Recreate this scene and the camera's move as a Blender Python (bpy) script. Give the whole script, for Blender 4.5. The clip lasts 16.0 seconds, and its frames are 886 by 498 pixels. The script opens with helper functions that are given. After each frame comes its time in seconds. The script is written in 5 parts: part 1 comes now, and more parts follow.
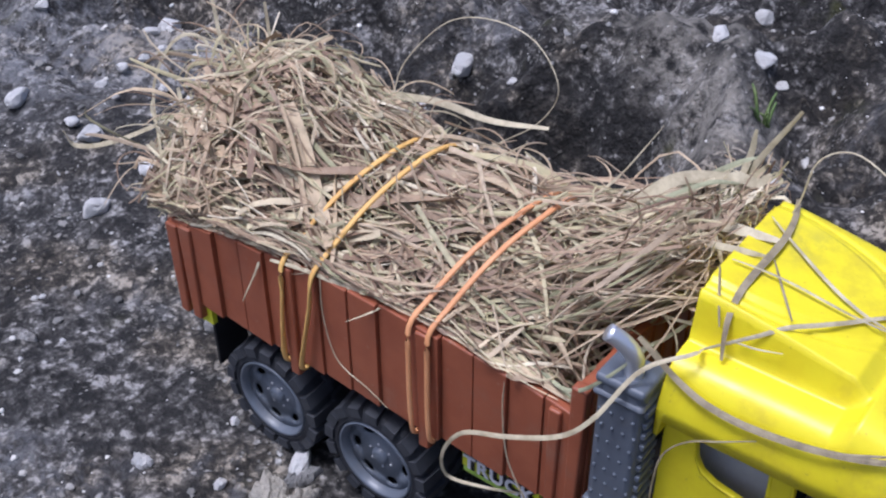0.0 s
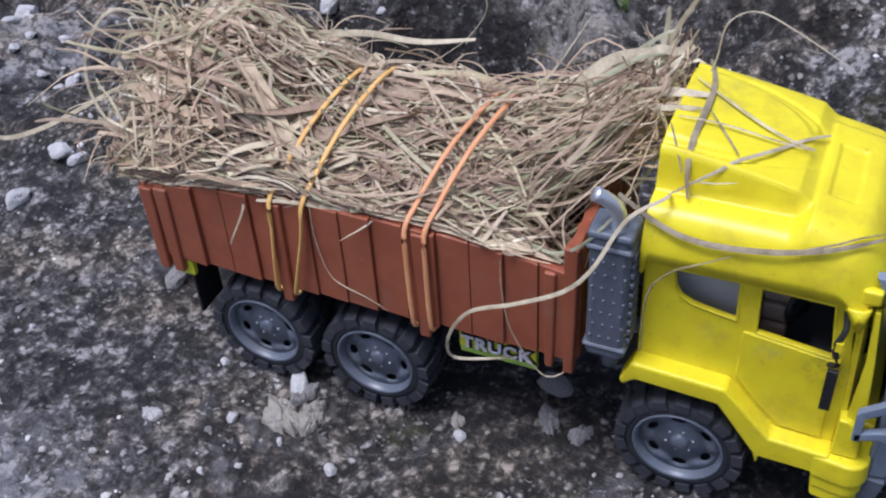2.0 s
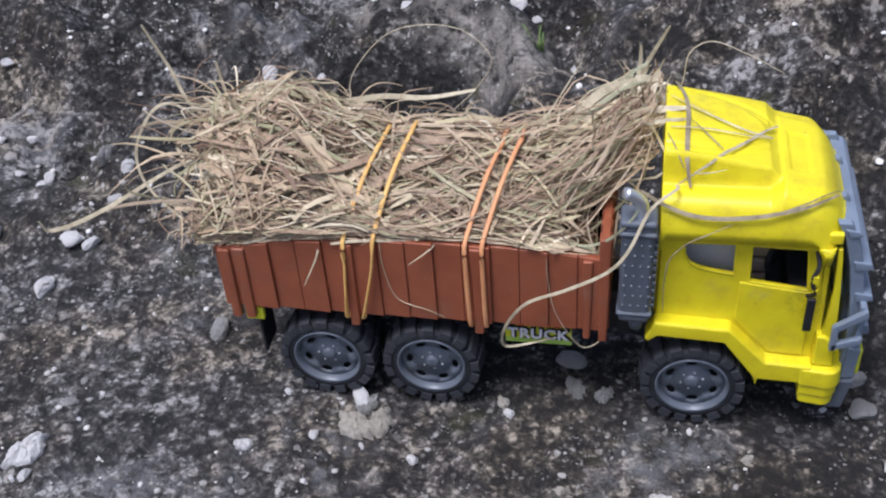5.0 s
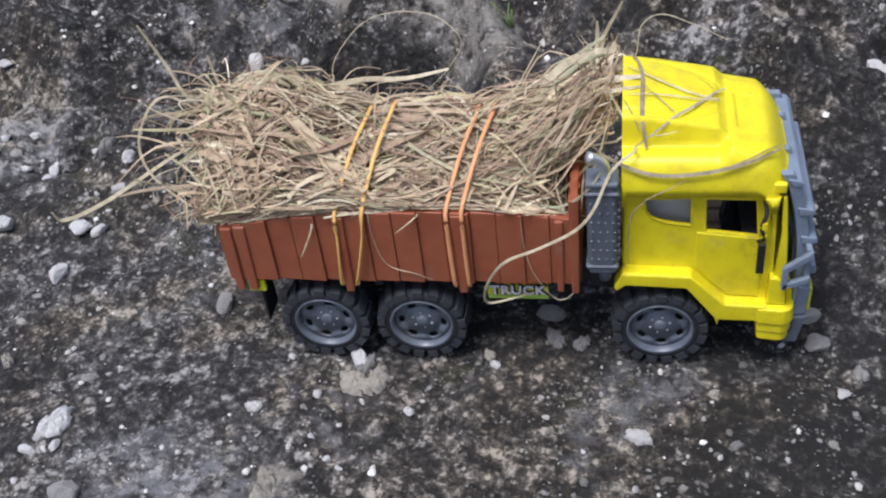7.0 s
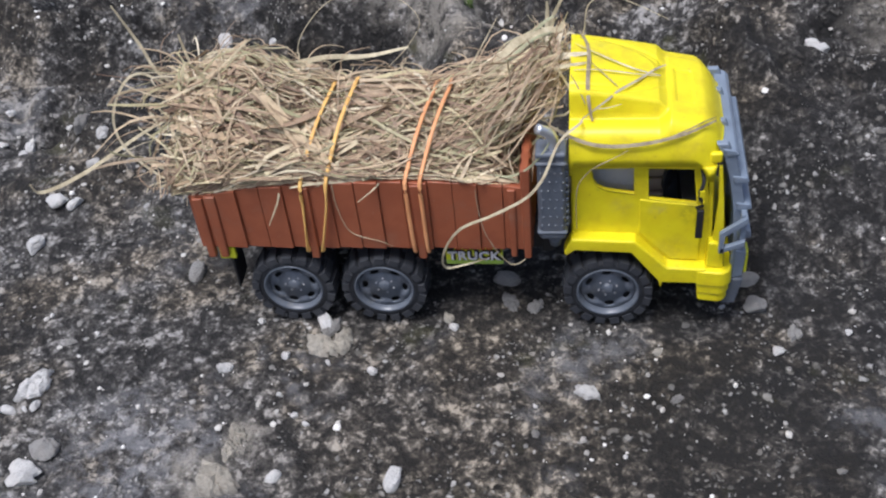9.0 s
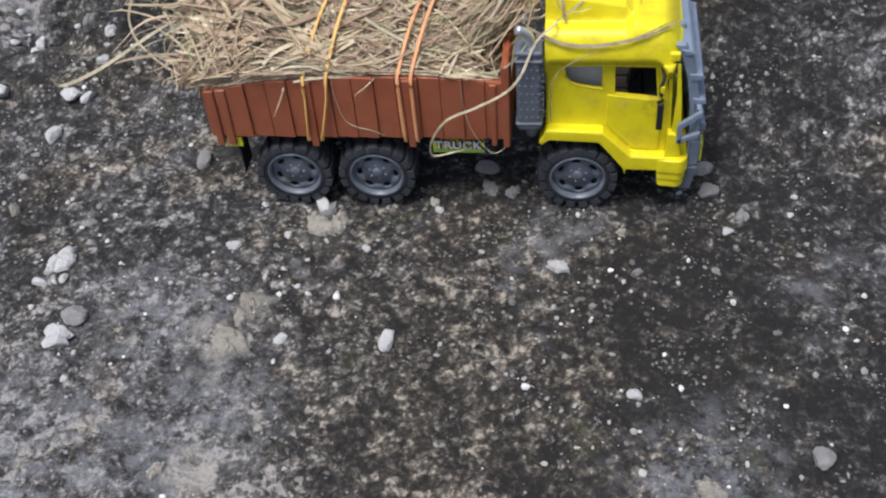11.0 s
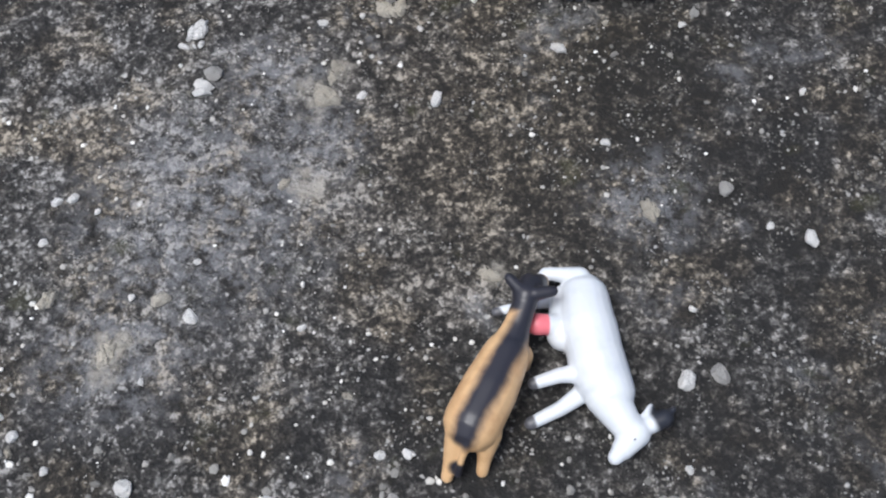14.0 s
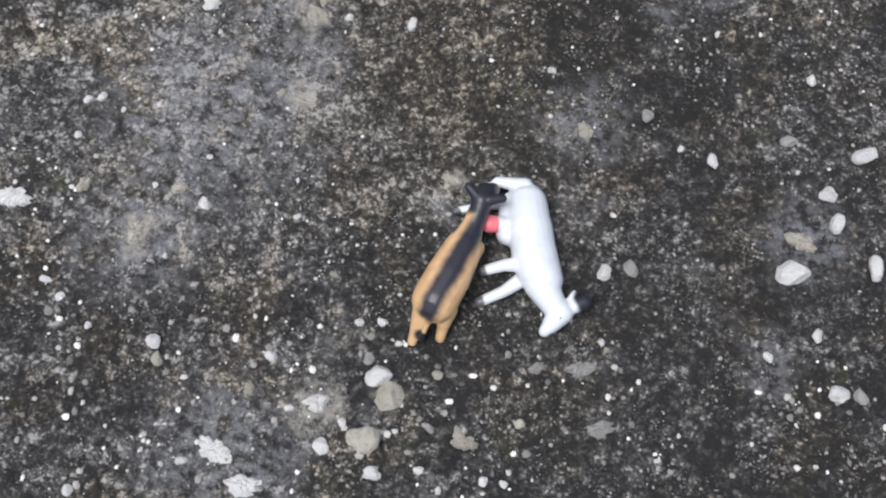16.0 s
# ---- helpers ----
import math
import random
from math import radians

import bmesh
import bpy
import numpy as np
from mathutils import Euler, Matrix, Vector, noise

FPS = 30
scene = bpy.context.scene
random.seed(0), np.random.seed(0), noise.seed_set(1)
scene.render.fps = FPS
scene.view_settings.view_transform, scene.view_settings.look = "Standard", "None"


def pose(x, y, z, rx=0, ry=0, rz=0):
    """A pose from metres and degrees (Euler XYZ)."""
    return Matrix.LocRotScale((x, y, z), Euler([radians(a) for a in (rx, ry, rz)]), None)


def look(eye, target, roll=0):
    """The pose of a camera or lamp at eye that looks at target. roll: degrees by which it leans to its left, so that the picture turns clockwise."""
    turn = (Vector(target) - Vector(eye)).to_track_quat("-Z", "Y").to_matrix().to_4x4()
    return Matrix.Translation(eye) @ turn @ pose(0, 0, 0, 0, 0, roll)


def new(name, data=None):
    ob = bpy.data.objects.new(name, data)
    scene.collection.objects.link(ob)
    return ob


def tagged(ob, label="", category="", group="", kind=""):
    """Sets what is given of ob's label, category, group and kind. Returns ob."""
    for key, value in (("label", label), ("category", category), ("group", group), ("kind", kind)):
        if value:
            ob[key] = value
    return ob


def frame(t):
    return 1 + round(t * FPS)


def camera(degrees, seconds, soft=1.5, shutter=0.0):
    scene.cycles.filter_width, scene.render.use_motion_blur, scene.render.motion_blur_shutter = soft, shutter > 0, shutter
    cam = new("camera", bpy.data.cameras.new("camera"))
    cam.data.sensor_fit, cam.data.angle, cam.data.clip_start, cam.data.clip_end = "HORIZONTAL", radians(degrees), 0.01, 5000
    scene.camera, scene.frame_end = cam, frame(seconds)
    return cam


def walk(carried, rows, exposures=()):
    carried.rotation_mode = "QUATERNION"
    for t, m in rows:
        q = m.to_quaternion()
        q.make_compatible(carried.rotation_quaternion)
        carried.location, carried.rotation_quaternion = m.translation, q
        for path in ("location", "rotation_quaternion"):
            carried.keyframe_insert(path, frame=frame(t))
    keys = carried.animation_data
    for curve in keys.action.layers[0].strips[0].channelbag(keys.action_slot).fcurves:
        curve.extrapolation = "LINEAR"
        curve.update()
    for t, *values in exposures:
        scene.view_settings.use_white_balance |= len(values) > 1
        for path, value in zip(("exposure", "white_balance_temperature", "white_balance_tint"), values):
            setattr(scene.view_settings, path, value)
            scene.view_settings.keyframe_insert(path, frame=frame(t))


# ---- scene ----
# ---- camera and walk ----
cam = camera(43.86, 16.0, soft=2.2)
PATH = [
    (0, 0.2394, -0.2019, 0.3246, 53.19, 0.23, 37.63),
    (0.5, 0.2446, -0.2071, 0.3333, 51.75, -0.30, 34.30),
    (1, 0.2505, -0.2344, 0.3111, 55.43, 0.87, 29.79),
    (1.5, 0.2430, -0.2549, 0.3141, 54.65, 2.74, 26.73),
    (2, 0.2133, -0.2677, 0.3457, 49.54, 2.90, 23.11),
    (2.5, 0.1893, -0.3039, 0.3524, 50.26, 2.34, 20.42),
    (3, 0.1701, -0.3097, 0.3692, 49.41, 4.24, 18.98),
    (3.5, 0.1454, -0.3236, 0.3933, 48.73, 3.29, 16.81),
    (4, 0.1277, -0.3214, 0.4046, 47.61, 2.41, 14.38),
    (4.5, 0.1377, -0.3499, 0.4006, 49.93, 2.20, 12.37),
    (5, 0.1453, -0.3699, 0.4019, 51.07, 3.57, 9.79),
    (7.5, 0.1602, -0.4130, 0.4344, 49.14, 5.84, 7.27),
    (8, 0.1641, -0.4206, 0.4364, 49.09, 5.51, 6.79),
    (10.5, 0.1714, -0.4730, 0.4712, 45.20, 4.41, 5.69),
    (11, 0.1711, -0.4938, 0.4845, 43.41, 3.86, 5.42),
    (11.5, 0.1711, -0.5173, 0.5040, 40.86, 3.52, 5.42),
    (12, 0.1710, -0.5440, 0.5333, 38.09, 3.40, 5.86),
    (12.5, 0.1706, -0.5693, 0.5723, 35.40, 3.51, 6.36),
    (13, 0.1702, -0.5900, 0.6225, 32.65, 3.47, 6.63),
    (13.5, 0.1677, -0.6097, 0.6773, 30.17, 3.00, 6.65),
    (14, 0.1644, -0.6351, 0.7283, 28.29, 2.40, 6.37),
    (14.5, 0.1676, -0.6531, 0.7783, 26.09, 2.13, 6.34),
    (15, 0.1587, -0.6726, 0.8244, 24.12, 0.77, 6.60),
    (15.5, 0.1536, -0.6804, 0.8679, 22.21, -0.39, 6.98),
    (16, 0.1458, -0.6711, 0.9169, 20.09, -1.59, 7.34),
]
walk(cam, [(t, pose(*p)) for t, *p in PATH], exposures=[
    (0.0, -0.10, 5750, 20), (3.0, -0.18, 5750, 20), (5.0, -0.06, 6000, 17), (7.5, 0.0, 6200, 14), (11.0, 0.0, 6350, 12), (13.0, 0.05, 6250, 9), (14.5, 0.08, 6400, 10), (16.0, 0.08, 6450, 10)])


# ---- light: bright overcast sky, one wide soft sun ----
world = bpy.data.worlds.new("sky")
scene.world = world
world.use_nodes = True
wn = world.node_tree.nodes
sky = wn.new("ShaderNodeTexSky")
sky.sky_type = "NISHITA"
sky.sun_disc = False
sky.sun_elevation = radians(71)
sky.sun_rotation = radians(221)
sky.air_density = 1.0
sky.dust_density = 4.0
sky.ozone_density = 1.0
wn["Background"].inputs["Strength"].default_value = 0.13
world.node_tree.links.new(sky.outputs[0], wn["Background"].inputs["Color"])
sun_data = bpy.data.lights.new("sun", "SUN")
sun_data.energy = 3.0
sun_data.angle = radians(22)
sun_data.color = (0.97, 0.985, 1.0)
sun = new("sun", sun_data)
sun.matrix_world = look((-0.50, -0.58, 2.2), (0, 0, 0))


# ---- materials ----
class Mat:
    """A small builder for node materials."""

    def __init__(self, name):
        self.m = bpy.data.materials.new(name)
        self.m.use_nodes = True
        self.t = self.m.node_tree
        self.b = self.t.nodes["Principled BSDF"]

    def node(self, kind, **props):
        n = self.t.nodes.new(kind)
        for k, v in props.items():
            if k == "op":
                n.operation = v
            elif k == "feature":
                n.feature = v
            elif k == "blend":
                n.blend_type = v
        return n

    def link(self, a, b):
        self.t.links.new(a, b)

    def coord(self):
        return self.node("ShaderNodeTexCoord").outputs["Object"]

    def noise(self, vec, scale, detail=3.0, rough=0.55):
        n = self.node("ShaderNodeTexNoise")
        n.inputs["Scale"].default_value = scale
        n.inputs["Detail"].default_value = detail
        n.inputs["Roughness"].default_value = rough
        self.link(vec, n.inputs["Vector"])
        return n.outputs["Fac"]

    def cells(self, vec, scale, out="Color"):
        n = self.node("ShaderNodeTexVoronoi")
        n.inputs["Scale"].default_value = scale
        self.link(vec, n.inputs["Vector"])
        return n.outputs[out]

    def ramp(self, fac, stops):
        n = self.node("ShaderNodeValToRGB")
        e = n.color_ramp.elements
        while len(e) < len(stops):
            e.new(0.5)
        for s, (p, c) in zip(e, stops):
            s.position = p
            s.color = (*c, 1) if len(c) == 3 else c
        self.link(fac, n.inputs[0])
        return n.outputs[0]

    def mix(self, fac, a, b, blend="MIX"):
        n = self.node("ShaderNodeMixRGB", blend=blend)
        for v, i in ((fac, 0), (a, 1), (b, 2)):
            if isinstance(v, (int, float)):
                n.inputs[i].default_value = v
            elif isinstance(v, tuple):
                n.inputs[i].default_value = (*v, 1)
            else:
                self.link(v, n.inputs[i])
        return n.outputs[0]

    def math(self, op, a, b=0.0):
        n = self.node("ShaderNodeMath", op=op)
        for v, i in ((a, 0), (b, 1)):
            if isinstance(v, (int, float)):
                n.inputs[i].default_value = v
            else:
                self.link(v, n.inputs[i])
        return n.outputs[0]

    def span(self, v, a, b, c=0.0, d=1.0):
        n = self.node("ShaderNodeMapRange")
        n.interpolation_type = "SMOOTHSTEP"
        self.link(v, n.inputs[0])
        for i, k in enumerate((a, b, c, d)):
            n.inputs[i + 1].default_value = k
        return n.outputs[0]

    def near(self, vec, place, r0, r1):
        """1 within r0 of a place, 0 beyond r1."""
        n = self.node("ShaderNodeVectorMath", op="DISTANCE")
        self.link(vec, n.inputs[0])
        n.inputs[1].default_value = place
        return self.span(n.outputs["Value"], r0, r1, 1.0, 0.0)

    def bump(self, height, strength, dist):
        n = self.node("ShaderNodeBump")
        n.inputs["Strength"].default_value = strength
        n.inputs["Distance"].default_value = dist
        self.link(height, n.inputs["Height"])
        self.link(n.outputs[0], self.b.inputs["Normal"])

    def done(self, color, rough=0.5, metal=0.0):
        for v, k in ((color, "Base Color"), (rough, "Roughness"), (metal, "Metallic")):
            if isinstance(v, tuple):
                self.b.inputs[k].default_value = (*v, 1)
            elif isinstance(v, (int, float)):
                self.b.inputs[k].default_value = v
            else:
                self.link(v, self.b.inputs[k])
        return self.m


def plastic(name, col, dark, rough=0.35, dust=(0.35, 0.32, 0.26), dusty=0.25, scuffs=()):
    """Moulded toy plastic with scuffs and a film of dust."""
    k = Mat(name)
    v = k.coord()
    c = k.mix(k.span(k.noise(v, 90, 4), 0.35, 0.7), col, dark)
    d = k.math("MULTIPLY", k.span(k.noise(v, 45, 6, 0.7), 0.52, 0.78), dusty)
    c = k.mix(d, c, dust)
    spots = k.math("MULTIPLY", k.span(k.noise(v, 420, 2), 0.68, 0.76), dusty * 1.2)
    c = k.mix(spots, c, dust)
    for place, reach, amount, smear in scuffs:
        ragged = k.span(k.noise(v, 160, 5, 0.7), 0.35, 0.62)
        c = k.mix(k.math("MULTIPLY", k.near(v, place, reach * 0.2, reach), k.math("MULTIPLY", ragged, amount)), c, smear)
    r = k.math("ADD", k.math("MULTIPLY", k.noise(v, 130, 4), 0.3), rough - 0.1)
    k.bump(k.noise(v, 260, 3), 0.12, 0.0006)
    return k.done(c, r)


# scuffs on the cab: place, radius, strength, colour
SCUFFS = (
    ((0.2185, 0.003, 0.0775), 0.011, 0.55, (0.10, 0.085, 0.03)),
    ((0.200, 0.003, 0.079), 0.007, 0.35, (0.45, 0.38, 0.16)),
    ((0.182, 0.003, 0.081), 0.008, 0.35, (0.45, 0.38, 0.16)),
    ((0.166, 0.050, 0.145), 0.015, 0.45, (0.36, 0.31, 0.08)),
    ((0.175, 0.058, 0.145), 0.008, 0.30, (0.30, 0.26, 0.08)),
    ((0.208, 0.003, 0.050), 0.016, 0.30, (0.42, 0.33, 0.08)),
)
yellow = plastic("yellow_plastic", (0.83, 0.72, 0.012), (0.77, 0.64, 0.010), 0.33, (0.45, 0.36, 0.06), 0.35, SCUFFS)
brown = plastic("brown_plastic", (0.33, 0.098, 0.046), (0.28, 0.078, 0.036), 0.40, (0.36, 0.2, 0.13), 0.4)
grey = plastic("grey_plastic", (0.12, 0.14, 0.17), (0.095, 0.11, 0.135), 0.42)
guard_grey = plastic("blue_grey_plastic", (0.21, 0.26, 0.33), (0.17, 0.21, 0.27), 0.36)
rim_grey = plastic("silver_grey_plastic", (0.135, 0.155, 0.185), (0.10, 0.118, 0.145), 0.32)
seat_grey = plastic("pale_grey_plastic", (0.55, 0.55, 0.56), (0.45, 0.45, 0.46), 0.45)
seat_tan = plastic("beige_plastic", (0.30, 0.235, 0.18), (0.25, 0.19, 0.145), 0.5)
black = plastic("black_plastic", (0.014, 0.014, 0.016), (0.02, 0.02, 0.022), 0.5, (0.1, 0.09, 0.08), 0.2)
rubber = plastic("tyre_rubber", (0.020, 0.022, 0.027), (0.028, 0.031, 0.037), 0.6, (0.08, 0.084, 0.092), 0.35)
lug_rubber = plastic("worn_rubber", (0.034, 0.037, 0.044), (0.045, 0.049, 0.057), 0.55, (0.11, 0.11, 0.115), 0.4)
elastic_yellow = plastic("yellow_elastic", (0.82, 0.50, 0.15), (0.76, 0.43, 0.12), 0.5, dusty=0.1)
elastic_orange = plastic("orange_elastic", (0.76, 0.36, 0.16), (0.70, 0.31, 0.13), 0.5, dusty=0.1)
sticker_green = plastic("green_sticker", (0.42, 0.62, 0.10), (0.36, 0.56, 0.08), 0.4, dusty=0.2)
sticker_yellow = plastic("yellow_sticker", (0.72, 0.74, 0.03), (0.66, 0.68, 0.03), 0.4, dusty=0.15)
sticker_red = plastic("red_print", (0.55, 0.12, 0.03), (0.5, 0.1, 0.03), 0.4, dusty=0.1)
sticker_white = plastic("white_print", (0.78, 0.78, 0.8), (0.7, 0.7, 0.72), 0.4, dusty=0.1)
chrome = Mat("chrome").done((0.72, 0.74, 0.78), 0.32, 0.75)


def straw_material(name, per_object):
    """Dry grass: tan, bleached, grey-brown and a few olive blades, streaked along the blade."""
    k = Mat(name)
    if per_object:
        rnd = k.node("ShaderNodeObjectInfo").outputs["Random"]
    else:
        rnd = k.node("ShaderNodeNewGeometry").outputs["Random Per Island"]
    c = k.ramp(rnd, [(0.0, (0.17, 0.10, 0.068)), (0.15, (0.42, 0.30, 0.20)), (0.38, (0.62, 0.49, 0.32)), (0.52, (0.28, 0.19, 0.135)), (0.66, (0.68, 0.565, 0.385)), (0.78, (0.36, 0.35, 0.20)), (0.88, (0.58, 0.51, 0.30)), (1.0, (0.86, 0.77, 0.58))])
    v = k.coord()
    c = k.mix(k.math("MULTIPLY", k.span(k.noise(v, 160, 5, 0.7), 0.4, 0.75), 0.45), c, (0.17, 0.115, 0.07))
    c = k.mix(k.math("MULTIPLY", k.span(k.noise(v, 600, 2), 0.55, 0.75), 0.25), c, (0.66, 0.58, 0.42))
    k.bump(k.noise(v, 900, 2), 0.3, 0.0004)
    k.b.inputs["Specular IOR Level"].default_value = 0.3
    return k.done(c, 0.62)


straw_many = straw_material("dry_grass_mixed", False)
straw_one = straw_material("dry_grass_blade", True)


def ground_material():
    """Weathered dark concrete: brown-black grime in clumps, bedded grit, lichen bloom and washed-out patches."""
    k = Mat("weathered_concrete")
    v = k.coord()
    def wobbled(scale, amount):
        wob = k.node("ShaderNodeVectorMath", op="ADD")
        n = k.node("ShaderNodeTexNoise")
        n.inputs["Scale"].default_value = scale
        n.inputs["Detail"].default_value = 4
        k.link(v, n.inputs["Vector"])
        sc = k.node("ShaderNodeVectorMath", op="SCALE")
        k.link(n.outputs["Color"], sc.inputs[0])
        sc.inputs["Scale"].default_value = amount
        k.link(v, wob.inputs[0])
        k.link(sc.outputs[0], wob.inputs[1])
        half = k.node("ShaderNodeVectorMath", op="SUBTRACT")
        k.link(wob.outputs[0], half.inputs[0])
        half.inputs[1].default_value = (amount / 2,) * 3
        return half.outputs[0]
    vw, vp, vz = wobbled(150, 0.006), wobbled(45, 0.055), wobbled(13, 0.20)
    big = k.noise(v, 9, 5, 0.6)
    mid = k.noise(v, 30, 6, 0.66)
    fine = k.noise(v, 115, 5, 0.66)
    tiny = k.noise(v, 330, 4, 0.62)
    sep = k.node("ShaderNodeSeparateXYZ")
    k.link(v, sep.inputs[0])
    bank = k.span(sep.outputs[1], 0.10, 0.20)
    crumb = []
    for scale in (95, 210, 420):
        col = k.node("ShaderNodeSeparateColor")
        k.link(k.cells(vw, scale), col.inputs[0])
        edge = k.span(k.cells(vw, scale, "Distance"), 0.25, 0.75, 0.0, 0.3)
        crumb.append(k.math("SUBTRACT", col.outputs[0], edge))
    lumps = k.math("ADD", k.math("MULTIPLY", crumb[0], 0.30), k.math("ADD", k.math("MULTIPLY", crumb[1], 0.42), k.math("MULTIPLY", crumb[2], 0.30)))
    tone = k.math("ADD", 0.515, k.math("MULTIPLY", k.math("SUBTRACT", fine, 0.5), 1.0))
    for value, middle, gain in ((lumps, 0.44, 0.70), (mid, 0.5, 0.74), (big, 0.5, 0.45), (tiny, 0.5, 0.85)):
        tone = k.math("ADD", tone, k.math("MULTIPLY", k.math("SUBTRACT", value, middle), gain))
    # bank: stronger tone painted in for lit ledge tops and shaded crevices
    tone = k.math("ADD", tone, k.math("MULTIPLY", bank, k.math("MULTIPLY", k.math("SUBTRACT", k.noise(v, 17, 7, 0.62), 0.50), 1.4)))
    # broad lighter and darker zones; the small -0.45 spot paints the shade inside a hole
    for place, r, up in (((-0.12, -0.18, 0), 0.30, 0.13), ((-0.055, -0.205, 0), 0.10, 0.10), ((-0.13, -0.36, 0), 0.08, 0.08), ((0.243, -0.198, 0), 0.04, 0.10), ((0.10, -0.18, 0), 0.20, 0.06), ((0.26, -0.08, 0), 0.22, -0.04), ((0.45, -0.42, 0), 0.3, -0.08), ((0.14, -0.40, 0), 0.15, -0.07), ((-0.34, 0.16, 0.02), 0.16, 0.20), ((0.10, 0.14, 0.02), 0.09, -0.14), ((0.26, 0.11, 0.03), 0.10, -0.06), ((0.06, -0.02, 0), 0.09, -0.04), ((0.0, -0.55, 0), 0.20, 0.06), ((0.270, -0.129, 0), 0.14, -0.12), ((0.242, -0.053, 0), 0.1, -0.05), ((-0.098, -0.156, 0), 0.07, -0.1), ((-0.239, -0.228, 0), 0.014, -0.45), ((-0.204, -0.147, 0), 0.14, 0.07), ((-0.120, 0.024, 0), 0.08, 0.08), ((0.101, -0.442, 0), 0.09, -0.06)):
        tone = k.math("ADD", tone, k.math("MULTIPLY", k.near(vz, place, 0.0, r * 1.1), up))
    c = k.ramp(tone, [(0.26, (0.010, 0.0095, 0.0092)), (0.44, (0.026, 0.0245, 0.0230)), (0.57, (0.058, 0.055, 0.0515)), (0.70, (0.125, 0.120, 0.113)), (0.86, (0.34, 0.33, 0.315))])
    # brown and olive stains
    stain = k.math("MAXIMUM", k.math("MULTIPLY", k.span(k.noise(v, 14, 5), 0.46, 0.62), 0.75), k.math("MULTIPLY", k.near(vz, (0.14, -0.15, 0), 0.02, 0.24), 0.8))
    c = k.mix(stain, c, k.mix(1.0, c, (1.14, 1.0, 0.78), "MULTIPLY"))
    # grit bedded in the surface, grains of about 7, 4 and 2 mm
    grain = None
    for scale, cut_, size, amount in ((140, 1.32, 0.42, 0.75), (260, 1.22, 0.5, 0.65), (480, 1.22, 0.55, 0.45)):
        col = k.node("ShaderNodeSeparateColor")
        k.link(k.cells(vw, scale), col.inputs[0])
        dens = k.math("MULTIPLY", k.span(k.noise(v, 22, 4), 0.34, 0.66), 0.5)
        on = k.math("GREATER_THAN", k.math("ADD", col.outputs[0], dens), cut_)
        on = k.math("MULTIPLY", on, k.span(k.cells(vw, scale, "Distance"), size * 0.6, size, 1.0, 0.0))
        c = k.mix(k.math("MULTIPLY", on, amount), c, k.ramp(col.outputs[1], [(0.0, (0.12, 0.113, 0.10)), (0.6, (0.28, 0.265, 0.235)), (1.0, (0.72, 0.71, 0.68))]))
        grain = on if grain is None else k.math("MAXIMUM", grain, on)
    # lichen bloom: blue-grey, broken up, in irregular patches
    broken = k.span(k.noise(v, 70, 8, 0.75), 0.42, 0.60)
    pale = k.math("MULTIPLY", k.span(big, 0.56, 0.70), k.math("MULTIPLY", broken, 0.7))
    for place, r in (((-0.10, -0.23, 0), 0.15), ((-0.14, -0.35, 0), 0.09), ((0.24, -0.19, 0), 0.06), ((-0.34, 0.15, 0.02), 0.12), ((-0.03, -0.54, 0), 0.10), ((-0.07, -0.10, 0), 0.07), ((0.45, -0.28, 0), 0.06), ((-0.02, -0.16, 0), 0.06)):
        pale = k.math("MAXIMUM", pale, k.math("MULTIPLY", k.near(vp, place, r * 0.2, r), broken))
    c = k.mix(k.math("MULTIPLY", pale, 0.55), c, (0.27, 0.275, 0.29))
    # bare beige mortar showing through
    for place, r in (((-0.0155, -0.088, 0), 0.018), ((-0.030, -0.118, 0), 0.026), ((-0.142, -0.362, 0), 0.026), ((-0.136, -0.345, 0), 0.020), ((0.04, -0.49, 0), 0.03), ((0.10, -0.47, 0), 0.02), ((0.135, -0.268, 0), 0.016), ((-0.02, -0.20, 0), 0.02), ((0.02, 0.30, 0.05), 0.05), ((0.06, 0.25, 0.05), 0.045), ((0.21, 0.26, 0.07), 0.03), ((0.37, 0.21, 0.09), 0.06), ((0.42, 0.12, 0.06), 0.05), ((-0.06, 0.33, 0.04), 0.04)):
        bare = k.math("MULTIPLY", k.near(vp, place, r * 0.4, r), k.span(k.noise(v, 100, 6, 0.7), 0.36, 0.56))
        c = k.mix(k.math("MULTIPLY", bare, 0.65), c, (0.36, 0.335, 0.29))
    # moss
    moss = k.math("MULTIPLY", k.span(k.noise(v, 21, 3), 0.62, 0.74), k.math("ADD", 0.35, k.math("MULTIPLY", bank, 0.4)))
    c = k.mix(moss, c, (0.050, 0.052, 0.013))
    h = k.math("ADD", k.math("ADD", k.math("MULTIPLY", fine, 0.8), k.math("MULTIPLY", lumps, 0.6)), k.math("ADD", k.math("MULTIPLY", grain, 0.35), k.math("MULTIPLY", tiny, 0.5)))
    k.bump(h, 1.0, 0.004)
    return k.done(c, 0.88)


concrete = ground_material()


